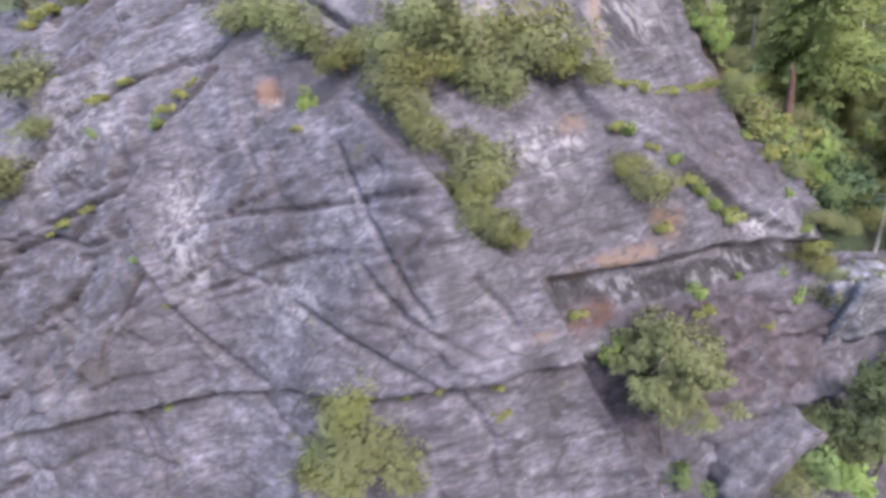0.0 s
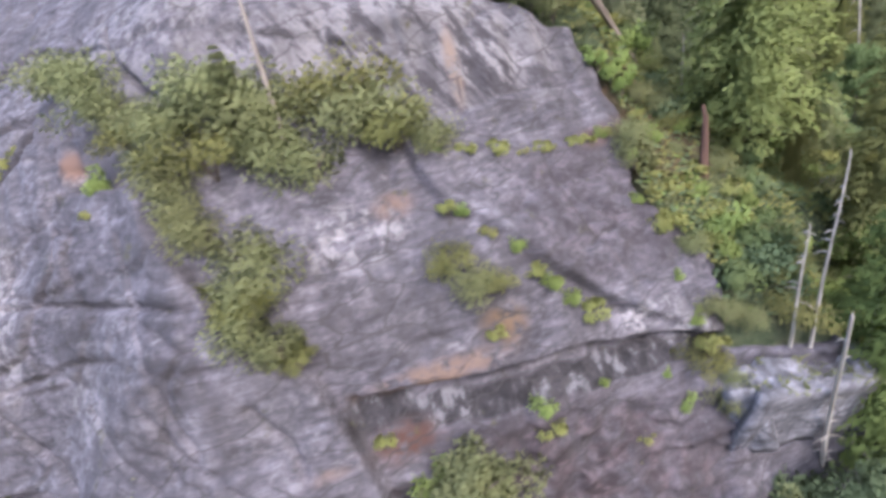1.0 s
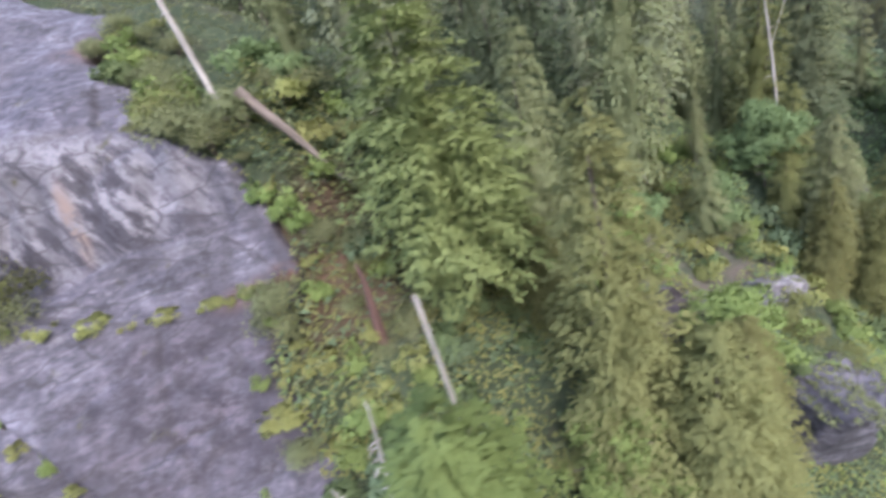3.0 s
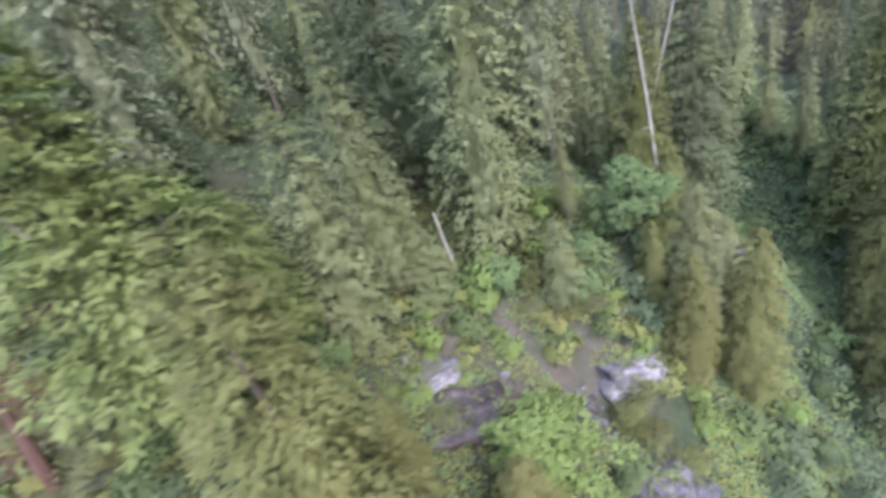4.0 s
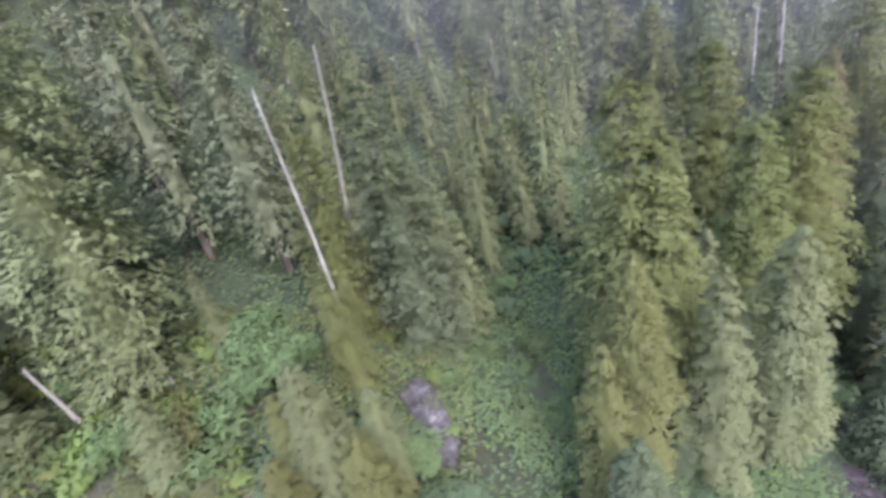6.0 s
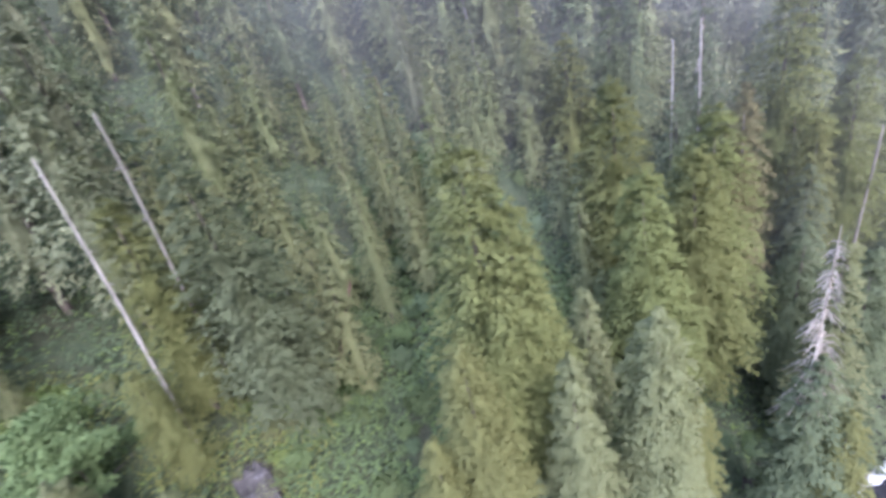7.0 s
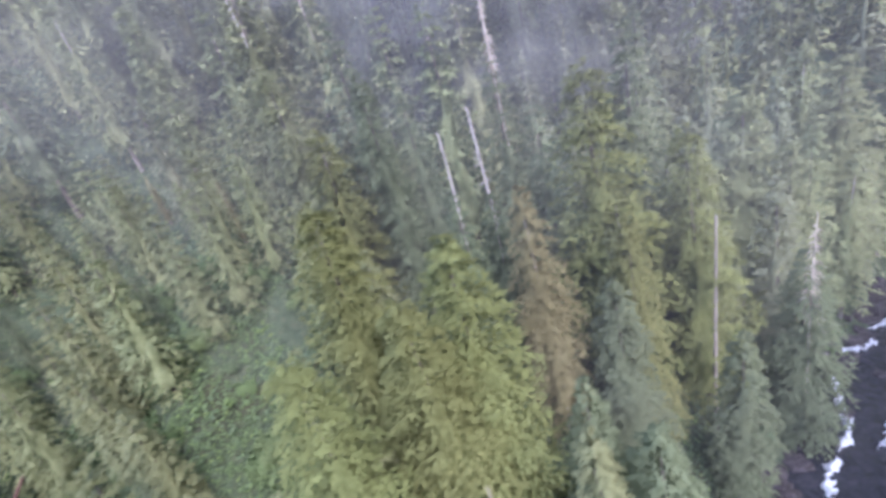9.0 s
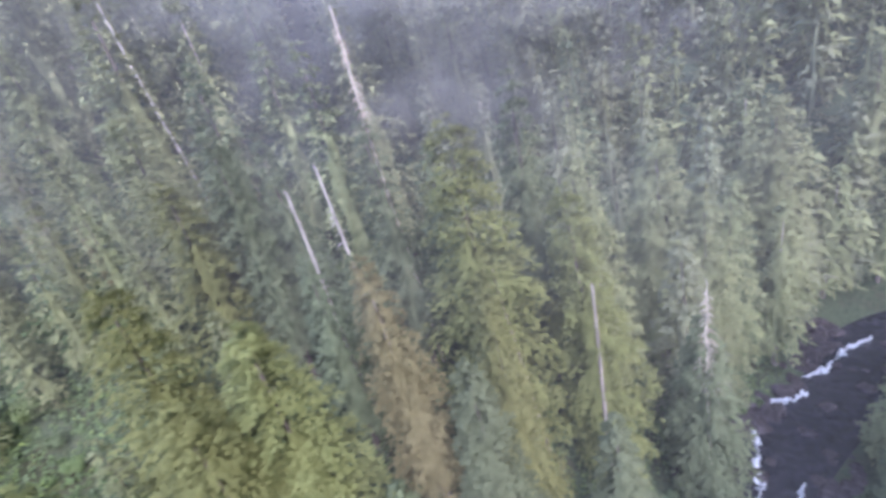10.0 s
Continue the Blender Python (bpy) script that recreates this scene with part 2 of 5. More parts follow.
def make_soil():
    m, n, l, b = material("forest_floor", 0.95)
    a, f = noise_node(n, l, 0.25, 5), noise_node(n, l, 2.0, 9, 0.72)
    c = ramp(n, l, f, (0.3, (0.045, 0.062, 0.034)), (0.5, (0.075, 0.1, 0.055)), (0.7, (0.115, 0.13, 0.07)))
    c = mix(n, l, ramp(n, l, a, (0.5, (0, 0, 0)), (0.62, (0.4, 0.4, 0.4))), c, (0.085, 0.07, 0.05))
    # bare red-brown earth at the cliff's rim, stony ground on the terrace
    vec = n.new("ShaderNodeTexCoord").outputs["Object"]
    for centre, size, tint in (((23.4, 29, 54), (3, 5, 4.5), (0.15, 0.085, 0.06)), ((43, 36, 42), (10, 6, 4), (0.15, 0.125, 0.105)), ((66.5, 53, 31.5), (3, 4, 3), (0.13, 0.095, 0.075))):
        c = mix(n, l, times(n, l, spot(n, l, vec, centre, size), ramp(n, l, a, (0.36, (0.2, 0.2, 0.2)), (0.55, (0.9, 0.9, 0.9)))), c, tint)
    l.new(c, b.inputs["Base Color"])
    bump(n, l, b, f, 1.0, 0.5)
    return m


def make_bark(name, dark, light):
    m, n, l, b = material(name, 0.9)
    f = noise_node(n, l, 5, 6, 0.65, None, (1, 1, 0.12))
    l.new(ramp(n, l, f, (0.35, dark), (0.65, light)), b.inputs["Base Color"])
    bump(n, l, b, f, 0.8, 0.05)
    return m


def foliage(name, tone):
    """Needles or leaves about one tone, each tuft and each plant a little apart."""
    m, n, l, b = material(name, 0.8)
    b.inputs["Specular IOR Level"].default_value = 0.1
    geo, info = n.new("ShaderNodeNewGeometry"), n.new("ShaderNodeObjectInfo")
    c = ramp(n, l, geo.outputs["Random Per Island"], (0, tuple(0.88 * v for v in tone)), (0.5, tone), (1, tuple(1.12 * v for v in tone)))
    hs = n.new("ShaderNodeHueSaturation")
    for sock, lo, hi in (("Hue", 0.494, 0.513), ("Value", 0.91, 1.11)):
        mr = n.new("ShaderNodeMapRange")
        mr.inputs[3].default_value, mr.inputs[4].default_value = lo, hi
        l.new(info.outputs["Random"], mr.inputs[0])
        l.new(mr.outputs[0], hs.inputs[sock])
    l.new(c, hs.inputs["Color"])
    l.new(hs.outputs[0], b.inputs["Base Color"])
    t, mx = n.new("ShaderNodeBsdfTranslucent"), n.new("ShaderNodeMixShader")
    l.new(hs.outputs[0], t.inputs[0])
    mx.inputs[0].default_value = 0.33
    l.new(b.outputs[0], mx.inputs[1])
    l.new(t.outputs[0], mx.inputs[2])
    l.new(mx.outputs[0], n["Material Output"].inputs[0])
    return m


def make_water():
    m, n, l, b = material("creek_water", 0.12)
    f = noise_node(n, l, 1.2, 6, 0.6)
    l.new(ramp(n, l, f, (0.35, (0.014, 0.015, 0.02)), (0.65, (0.04, 0.04, 0.048))), b.inputs["Base Color"])
    b.inputs["Specular IOR Level"].default_value = 0.35
    bump(n, l, b, f, 0.8, 0.25)
    return m


def make_foam():
    m, n, l, b = material("white_water", 0.6)
    f = noise_node(n, l, 2.5, 6, 0.7)
    l.new(ramp(n, l, f, (0.3, (0.5, 0.55, 0.62)), (0.6, (0.88, 0.9, 0.93))), b.inputs["Base Color"])
    bump(n, l, b, f, 1.0, 0.2)
    return m


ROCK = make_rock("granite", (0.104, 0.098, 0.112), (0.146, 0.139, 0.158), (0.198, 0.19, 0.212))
BOULDER = make_rock("boulder_stone", (0.1, 0.096, 0.108), (0.145, 0.14, 0.155), (0.2, 0.195, 0.212), False)
STREAKED = make_rock("streaked_stone", (0.21, 0.212, 0.232), (0.28, 0.283, 0.308), (0.35, 0.353, 0.38), False, True)
QUARTZ = make_rock("quartz_stone", (0.16, 0.152, 0.155), (0.26, 0.25, 0.252), (0.46, 0.445, 0.45), False)
SLOPE_STONE = make_rock("slope_stone", (0.085, 0.078, 0.07), (0.125, 0.116, 0.105), (0.175, 0.165, 0.15), False)
BROWN_STONE = make_rock("creek_stone", (0.06, 0.05, 0.048), (0.1, 0.084, 0.08), (0.17, 0.145, 0.138), False)
SOIL = make_soil()
BARK = make_bark("bark", (0.07, 0.058, 0.05), (0.18, 0.155, 0.135))
OLD_BARK = make_bark("old_bark", (0.11, 0.09, 0.075), (0.25, 0.21, 0.18))
PALE_BARK = make_bark("pale_bark", (0.2, 0.17, 0.15), (0.36, 0.32, 0.29))
GREY_WOOD = make_bark("weathered_wood", (0.23, 0.212, 0.192), (0.48, 0.45, 0.415))
BLEACHED_WOOD = make_bark("bleached_wood", (0.26, 0.228, 0.185), (0.5, 0.45, 0.375))
RED_WOOD = make_bark("rotten_wood", (0.06, 0.036, 0.03), (0.15, 0.09, 0.072))
NEEDLES = foliage("spruce_needles", (0.22, 0.24, 0.12))
NEEDLES_DARK = foliage("dark_needles", (0.216, 0.234, 0.142))
NEEDLES_BLUE = foliage("fir_needles", (0.145, 0.17, 0.094))
NEEDLES_GOLD = foliage("cedar_scales", (0.184, 0.19, 0.074))
NEEDLES_BROWN = foliage("dying_needles", (0.2, 0.18, 0.088))
LEAVES = foliage("leaves", (0.215, 0.275, 0.09))
LEAVES_OLIVE = foliage("olive_leaves", (0.188, 0.203, 0.1))
LEAVES_GOLD = foliage("yellowing_leaves", (0.255, 0.27, 0.09))
LEAVES_COOL = foliage("shade_leaves", (0.14, 0.182, 0.098))
LEAVES_FRESH = foliage("clearing_leaves", (0.155, 0.203, 0.088))
NEEDLES_LIGHT = foliage("light_needles", (0.176, 0.192, 0.072))
NEEDLES_FRESH = foliage("fresh_needles", (0.215, 0.255, 0.095))
LEAVES_BRIGHT = foliage("bright_needles", (0.152, 0.188, 0.062))
GRASS = foliage("grass_blades", (0.25, 0.262, 0.095))


# ---- ground sheet ----
def lattice(v):
    """A mesh's vertices and quads from a grid of places."""
    nx, ny = v.shape[:2]
    a = (np.arange(nx - 1)[:, None] * ny + np.arange(ny - 1)).ravel()
    return v.reshape(-1, 3).tolist(), np.stack([a, a + ny, a + ny + 1, a + 1], 1).tolist()


def ripple(x, y, z, scale, seed=0.0, octaves=4):
    """Fractal noise at each place, about -1 to 1."""
    flat = [noise.fractal(Vector((a / scale + seed, b / scale - seed, c / scale)), 1.0, 2.0, octaves) for a, b, c in zip(x.ravel(), y.ravel(), z.ravel())]
    return np.array(flat).reshape(x.shape)


def far_axis(lo, hi, step, reach):
    grow = np.cumsum(step * 1.25 ** np.arange(1, 40))
    grow = grow[grow < reach]
    return np.concatenate([lo - grow[::-1], np.arange(lo, hi + step, step), hi + grow])


# where the bare rock gives way to the forest, by height
RIM_Z = (38, 43.2, 44.8, 48, 51, 53.5, 55.5, 59, 61.5, 64, 66)
RIM_X = (29, 29, 22.0, 22.8, 20.9, 22, 21.8, 19.8, 16.6, 14.5, 12)


def rock_part(x, y, z):
    """How far a place lies inside the bare rock, in metres."""
    inside = np.interp(z, RIM_Z, RIM_X) - x
    back = (46 - 0.42 * x - np.where(x < -2, 1.0 * (x + 2), 0)) - y
    return np.minimum(inside, back)


def make_ground():
    gx, gy = np.meshgrid(far_axis(-60, 170, 1.1, 1500), far_axis(-20, 170, 1.1, 1500), indexing="ij")
    gz = height(gx, gy)
    near = (gx > -70) & (gx < 180) & (gy > -30) & (gy < 180)
    wave = np.zeros_like(gz)
    wave[near] = ripple(gx[near], gy[near], gz[near] * 0, 6.0)
    bed = np.abs(creek_side(gx, gy)[0] + 4) < 6
    gz = gz + wave * np.where(bed & (gx > 70), 0.3, 0.8)
    inside = rock_part(gx, gy, gz)
    gz = gz - 3.0 * smooth(-0.6, 1.6, inside) * smooth(4, 8, gy)
    return mesh_object("ground", *lattice(np.stack([gx, gy, gz], -1)), SOIL, None, "", True)


ground = tagged(make_ground(), "mossy forest floor on a steep valley side", "ground", "", "structure")

# ---- the cliff: joints and edges as lines of (x, height + half of y) ----
SLAB_EDGE = ((-4.3, 70.2), (-2.2, 69.6), (-0.2, 65.7), (1.1, 63.1), (2.3, 60.1), (4.2, 58.4), (5.0, 55.4), (5.7, 52.2), (7.3, 47.3), (8.4, 43.9))
LEDGE = ((-34, 53.7), (-24.2, 54.6), (-17.9, 54.6), (-11.6, 54.3), (-8.7, 54.2), (-3.7, 53.3), (0.1, 53.1), (2.9, 53.1), (5.4, 52.7))
SLAB_LEFT = ((-9.6, 76.6), (-12.8, 74.5), (-15.0, 72.6), (-16.7, 70.6), (-17.5, 66.8), (-16.9, 63.9), (-15.6, 60.7))
GROOVE = ((9.6, 68.3), (10.5, 65.4), (12.5, 63.4), (14.6, 60.9), (17.2, 58.4), (18.7, 57.3))
WALL_FOOT = ((-8, 74.5), (3.0, 71.8), (6.3, 71.5), (9.4, 70.1), (11.7, 69.4), (13.0, 70.4), (15.5, 70.9), (18.7, 70.8), (20.1, 69.4))
WALL_HEAD = ((-12, 79.5), (0.6, 78.4), (3.1, 77.3), (5.6, 76.3), (8.2, 75.7), (11.0, 75.9), (13.8, 75.7), (16.7, 74.9), (19.7, 73.2))
TERRACE = ((9.7, 69.4), (12.1, 68.1), (14.7, 67.6), (17.6, 67.4), (21.8, 67.2))
LOW_EDGE = ((8.6, 43.5), (11.8, 45.4), (16.8, 45.8), (22.4, 45.2))
BAND_TOP = ((5.4, 57.3), (11.5, 56.8), (15.4, 56.7), (20.8, 55.7), (22, 55.2))
BAND_FOOT = ((5.4, 55.4), (11.0, 54.5), (14, 54.7), (19.5, 54.3), (22, 54.0))
CRACKS = (
    (((-13.6, 65.9), (-9.9, 65.3), (-6.2, 64.5), (-3.5, 64.0), (0.6, 63.1)), 0.5, 0.13),
    (((-15.6, 60.7), (-9.0, 61.8), (-5.0, 61.5)), 0.35, 0.12),
    (((-17.2, 64.4), (-15.6, 60.9), (-13.4, 57.2), (-11.4, 55.1), (-10.0, 54.2)), 0.7, 0.2),
    (((-3.5, 67.4), (-2.9, 64.1), (-2.1, 60.4), (-1.7, 58.5), (-1.0, 56.8)), 0.35, 0.16),
    (((-8.0, 59.3), (-5.6, 57.1), (-3.1, 54.8), (-1.0, 53.1)), 0.4, 0.16),
    (((-10.2, 65.8), (-8.3, 67.3), (-8.9, 69.3), (-7.1, 68.4)), 0.4, 0.16),
    (((-30.3, 67.4), (-25.0, 68.2), (-21.8, 66.4), (-17.1, 66.7)), 0.6, 0.25),
    (((-26.5, 57.3), (-23.9, 60.3), (-25.8, 62.3), (-22.1, 64.8)), 0.6, 0.25),
    (((-25.4, 69.2), (-20.8, 69.1), (-17.3, 69.6), (-14.2, 73.2), (-10.1, 75.5)), 0.7, 0.35),
    (((-29.4, 73.7), (-25.8, 74.4), (-22.4, 76.9), (-16.9, 77.5), (-12.7, 77.7), (-9.6, 77.1)), 0.7, 0.35),
    (((-22.2, 56.4), (-20.6, 59.8), (-18.6, 61.7), (-16.9, 63.9)), 0.5, 0.2),
)
CRACKS_HIGH = (
    (((16.1, 66.6), (16.6, 63.7), (17.6, 61.1), (18.7, 58.7)), 0.15, 0.15),
    (((-5.1, 81.0), (-3.7, 77.7), (-1.9, 75.1), (0.1, 72.3)), 0.7, 0.22),
    (((-15.9, 82.2), (-12.5, 83.4), (-4.1, 79.1)), 0.6, 0.25),
    (((-3.5, 60.4), (-2.2, 57.2), (0.5, 54.6)), 0.3, 0.15),
    (((-5.0, 61.5), (-1.5, 60.6), (1.8, 60.4)), 0.2, 0.12),
    (((1.5, 58.3), (2.6, 56.4), (2.9, 54.9)), 0.3, 0.15),
    (((-12, 54.2), (-9.5, 51.0), (-9.0, 47.5)), 0.4, 0.2),
    (((-21, 54.4), (-19.5, 50.5), (-20, 46.5)), 0.4, 0.2),
    (((-0.5, 53.0), (0.6, 50.0), (0.2, 47)), 0.3, 0.18),
)


def line_distance(x, v, line):
    """Distance to a broken line, and the side: positive above it, or left of it where it runs down."""
    best, side = np.full(x.shape, 1e9), np.zeros(x.shape)
    for (x0, v0), (x1, v1) in zip(line, line[1:]):
        dx, dv = x1 - x0, v1 - v0
        t = np.clip(((x - x0) * dx + (v - v0) * dv) / (dx * dx + dv * dv), 0, 1)
        d = np.hypot(x - x0 - t * dx, v - v0 - t * dv)
        s = np.sign(dx * (v - v0) - dv * (x - x0))
        side = np.where(d < best, s, side)
        best = np.minimum(best, d)
    return best, side


def make_cliff():
    xs = np.concatenate([np.arange(-60, -30, 0.5), np.arange(-30, -18, 0.18), np.arange(-18, 24, 0.13), np.arange(24, 30.6, 0.2)])
    rows = []
    for x in xs:
        y = np.arange(2, 70, 0.05)
        z = height(np.full_like(y, x), y)
        arc = np.concatenate([[0], np.cumsum(np.hypot(np.diff(y), np.diff(z)))])
        # finest on the face that the path looks at
        want = np.concatenate([np.linspace(0, 12, 20)[:-1], np.linspace(12, arc[-1] - 12, 390)[:-1], np.linspace(arc[-1] - 12, arc[-1], 30)])
        yy = np.interp(want, arc, y)
        rows.append(np.stack([np.full_like(yy, x), yy, np.interp(want, arc, z)], -1))
    p = np.array(rows)
    kernel = np.ones(9) / 9
    for k in (1, 2):
        pad = np.pad(p[..., k], ((0, 0), (4, 4)), "edge")
        p[..., k] = np.apply_along_axis(lambda r: np.convolve(r, kernel, "valid"), 1, pad)
    du, dv = np.gradient(p, axis=0), np.gradient(p, axis=1)
    nrm = np.cross(du, dv)
    nrm /= np.linalg.norm(nrm, axis=-1, keepdims=True)
    x, y, z = p[..., 0], p[..., 1], p[..., 2]
    w = ripple(x, y, z, 2.2, 3.0, 3)
    u, v = x + 0.1 * w, z + 0.5 * y + 0.1 * ripple(x, y, z, 2.0, 8.0, 3)
    d = 0.35 * ripple(x, y, z, 9.0, 1.0, 3) + 0.05 * w + 0.03 * ripple(x, y, z, 0.6, 5.0, 3) + 0.03 * np.abs(ripple(x * 0.7, y, z * 1.2, 1.3, 7.0, 3)) + 0.04 * ripple(x * 1.8, y, z * 0.5, 2.4, 9.0, 3)

    def edge(line, proud, fade, sharp=0.12):
        """A step of the rock: proud on its positive side, fading with distance."""
        e, s = line_distance(u, v, line)
        return proud * np.exp(-e / fade) * (smooth(-sharp, sharp, e * s) - 0.35)

    d += edge(SLAB_EDGE, -0.9, 3.0)
    d += edge(LEDGE, 0.9, 1.6)
    d += edge(SLAB_LEFT, 0.8, 2.5)
    d += edge(GROOVE, 0.7, 1.6)
    d += edge(WALL_FOOT, -0.6, 1.2)
    d += edge(WALL_HEAD, 0.12, 1.0)
    d += edge(TERRACE, -0.5, 0.8)
    d += edge(LOW_EDGE, 0.9, 1.0)
    top = np.interp(u, *np.array(BAND_TOP).T)
    foot = np.interp(u, *np.array(BAND_FOOT).T)
    band = smooth(4.8, 5.6, u) * (1 - smooth(21.4, 22.4, u))
    d -= 0.9 * band * np.clip((v - foot) / (top - foot), 0, 1) * (1 - smooth(top - 0.08, top + 0.08, v))
    for line, deep, wide in CRACKS + CRACKS_HIGH:
        e, _ = line_distance(u, v, line)
        d -= 0.95 * deep * np.exp(-((e / min(max(wide, 0.15), 0.19)) ** 2))
    # joint pattern of the whole face
    gaps, slabs, chips, half = [], [], [], Vector((0.5, 0.5, 0.5))
    for a, b, c in zip(u.ravel(), y.ravel(), v.ravel()):
        at = Vector((a * 0.16 + 0.05 * c, b * 0.2, c * 0.27))
        near, cells = noise.voronoi(at)
        gaps.append(near[1] - near[0])
        slabs.append((noise.cell_vector(cells[0] * 97.0) - half).dot(at - cells[0]))
        at = Vector((a * 0.42 - 0.1 * c, b * 0.6, c * 0.75))
        near, cells = noise.voronoi(at)
        chips.append((noise.cell_vector(cells[0] * 97.0) - half).dot(at - cells[0]))
    gaps, slabs, chips = (np.array(k).reshape(u.shape) for k in (gaps, slabs, chips))
    # each slab and chip a plane of its own tilt
    d += (0.4 * (1 + 1.3 * (1 - smooth(-19, -14, u))) * slabs + 0.16 * chips) * (1 - 0.85 * smooth(69, 71, v) * (1 - smooth(77, 80, v)))
    d -= 0.22 * np.exp(-((gaps / 0.04) ** 2)) * smooth(-0.25, 0.35, ripple(x, y, z, 7.0, 12.0, 2))
    # broken blocks on the far flank and the ribbed high wall
    block = np.array([noise.cell(Vector((a / 2.6 + 0.4 * b / 3, b / 1.7, c / 1.5))) for a, b, c in zip(u.ravel(), y.ravel(), v.ravel())]).reshape(u.shape)
    d += 0.28 * block * (1 - smooth(-19, -15, u)) * smooth(54, 56, v)
    ribs = np.array([noise.noise(Vector((a * 0.9, c * 0.12, 4))) for a, c in zip(u.ravel(), v.ravel())]).reshape(u.shape)
    wall = smooth(70, 71.5, v) * (1 - smooth(75, 77.5, v))
    d += 0.3 * ribs * wall
    # rough broken stone under the dark band
    low = smooth(6, 8.5, u) * (1 - smooth(21, 23, u)) * (1 - smooth(53.2, 54.4, v))
    d += low * (0.28 * ripple(x, y, z, 1.6, 14.0, 4) + 0.5 * chips)
    # the rock dives under the soil at its rim
    d -= 3.0 * smooth(0.8, -1.6, rock_part(x, y, z) + 0.8 * w)
    p = p + nrm * (d[..., None] + 0.15)
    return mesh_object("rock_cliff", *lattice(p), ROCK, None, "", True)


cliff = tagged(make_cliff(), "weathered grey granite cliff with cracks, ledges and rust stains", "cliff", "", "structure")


# ---- rocks ----
def stone_mesh(seed, size, corner=0.35, rough=0.12, sub=4):
    """A worn block: a cube drawn towards a ball, cut and roughened."""
    bm = bmesh.new()
    bmesh.ops.create_cube(bm, size=2)
    bmesh.ops.subdivide_edges(bm, edges=bm.edges, cuts=2 ** (sub - 1), use_grid_fill=True)
    for v in bm.verts:
        ball = v.co.normalized()
        c = v.co.lerp(ball * 1.25, corner)
        k = 1 + rough * noise.fractal(c * 1.3 + Vector((seed, 0, 0)), 1.0, 2.0, 4) + 0.1 * noise.cell(c * 1.6 + Vector((0, seed, 0)))
        v.co = Vector((c.x * size[0], c.y * size[1], c.z * size[2])) * k
    me = bpy.data.meshes.new("stone")
    bm.to_mesh(me)
    bm.free()
    me.polygons.foreach_set("use_smooth", [True] * len(me.polygons))
    return me


def stone(name, seed, size, m, mat, label, category="rock", group="", corner=0.35, rough=0.12):
    me = stone_mesh(seed, size, corner, rough)
    me.materials.append(mat)
    ob = new(name, me)
    ob.matrix_basis = m
    return tagged(ob, label, category, group)


def moss(rock, seed, n, mat, lowest=0.25):
    """Low tufts in patches over the head of a rock."""
    g = np.random.default_rng(seed)
    heads = np.array([v.co for v in rock.data.vertices if v.normal.z > 0.35])
    base = heads[g.integers(0, len(heads), n)] + g.normal(0, 0.12, (n, 3)) * [1, 1, 0.2]
    base = base[np.sin(base[:, 0] * 2.1 + seed) * np.sin(base[:, 1] * 2.6 + seed) > -lowest]
    out = g.normal(0, 0.6, base.shape)
    out[:, 2] = np.abs(out[:, 2]) * 0.7
    acr = np.cross(out, g.normal(0, 1, base.shape))
    acr /= np.linalg.norm(acr, axis=1, keepdims=True)
    tri = np.stack([base - acr * 0.06, base + acr * 0.06, base + out * 0.4], 1).reshape(-1, 3)
    ob = mesh_object("moss", tri.tolist(), np.arange(len(tri)).reshape(-1, 3).tolist(), mat, rock)
    return tagged(ob, "", "", "", "stuff")


stone("boulder", 1, (3.0, 1.2, 1.15), pose(14.3, 14.0, 37.0, 14, -20, 14), BOULDER, "long smooth grey boulder leaning on the cliff's foot", "boulder", "", 0.16, 0.06)
moss(stone("hanging_rock", 2, (3.1, 1.3, 2.3), pose(24.7, 19.0, 41.2, 10, 8, 4), STREAKED, "pale grey hanging rock with dark water streaks", "rock", "", 0.08, 0.08), 80, 500, LEAVES_OLIVE, 0.2)
stone("hanging_rock", 5, (0.9, 0.9, 2.2), pose(22.4, 18.5, 41.4, 0, -14, -20), STREAKED, "pale grey wedge of rock under a ledge", "rock", "", 0.3, 0.1)
moss(stone("rock_nose", 3, (2.4, 2.2, 3.4), pose(46.6, 32.0, 34.0, 12, 10, 15), BOULDER, "grey overhanging rock nose under a mossy terrace", "rock", "", 0.12, 0.14), 81, 1500, LEAVES_OLIVE, 0.9)
moss(stone("outcrop", 4, (2.1, 1.5, 1.0), pose(47.3, 38.0, 39.3, -12, 18, 25), QUARTZ, "white-crusted rock outcrop among low plants", "rock", "", 0.15, 0.3), 82, 500, LEAVES_OLIVE, 0.0)
moss(stone("outcrop", 6, (1.6, 1.1, 0.8), pose(36.3, 35.6, 43.4, 5, 10, 40), QUARTZ, "white-crusted broken rock on the terrace", "rock", "", 0.25, 0.25), 83, 500, LEAVES_OLIVE, 0.0)
moss(stone("outcrop", 7, (2.2, 1.3, 0.7), pose(38.0, 33.0, 43.0, 12, 5, 10), BROWN_STONE, "brown-grey weathered rock on the terrace", "rock", "", 0.25, 0.2), 84, 500, LEAVES_OLIVE, 0.0)
moss(stone("outcrop", 8, (0.85, 0.7, 2.4), pose(57.75, 45.6, 40.5, -42, -14, 15), SLOPE_STONE, "slim grey-brown rock slab between bushes", "rock", "", 0.15, 0.3), 85, 300, LEAVES_OLIVE, 0.0)


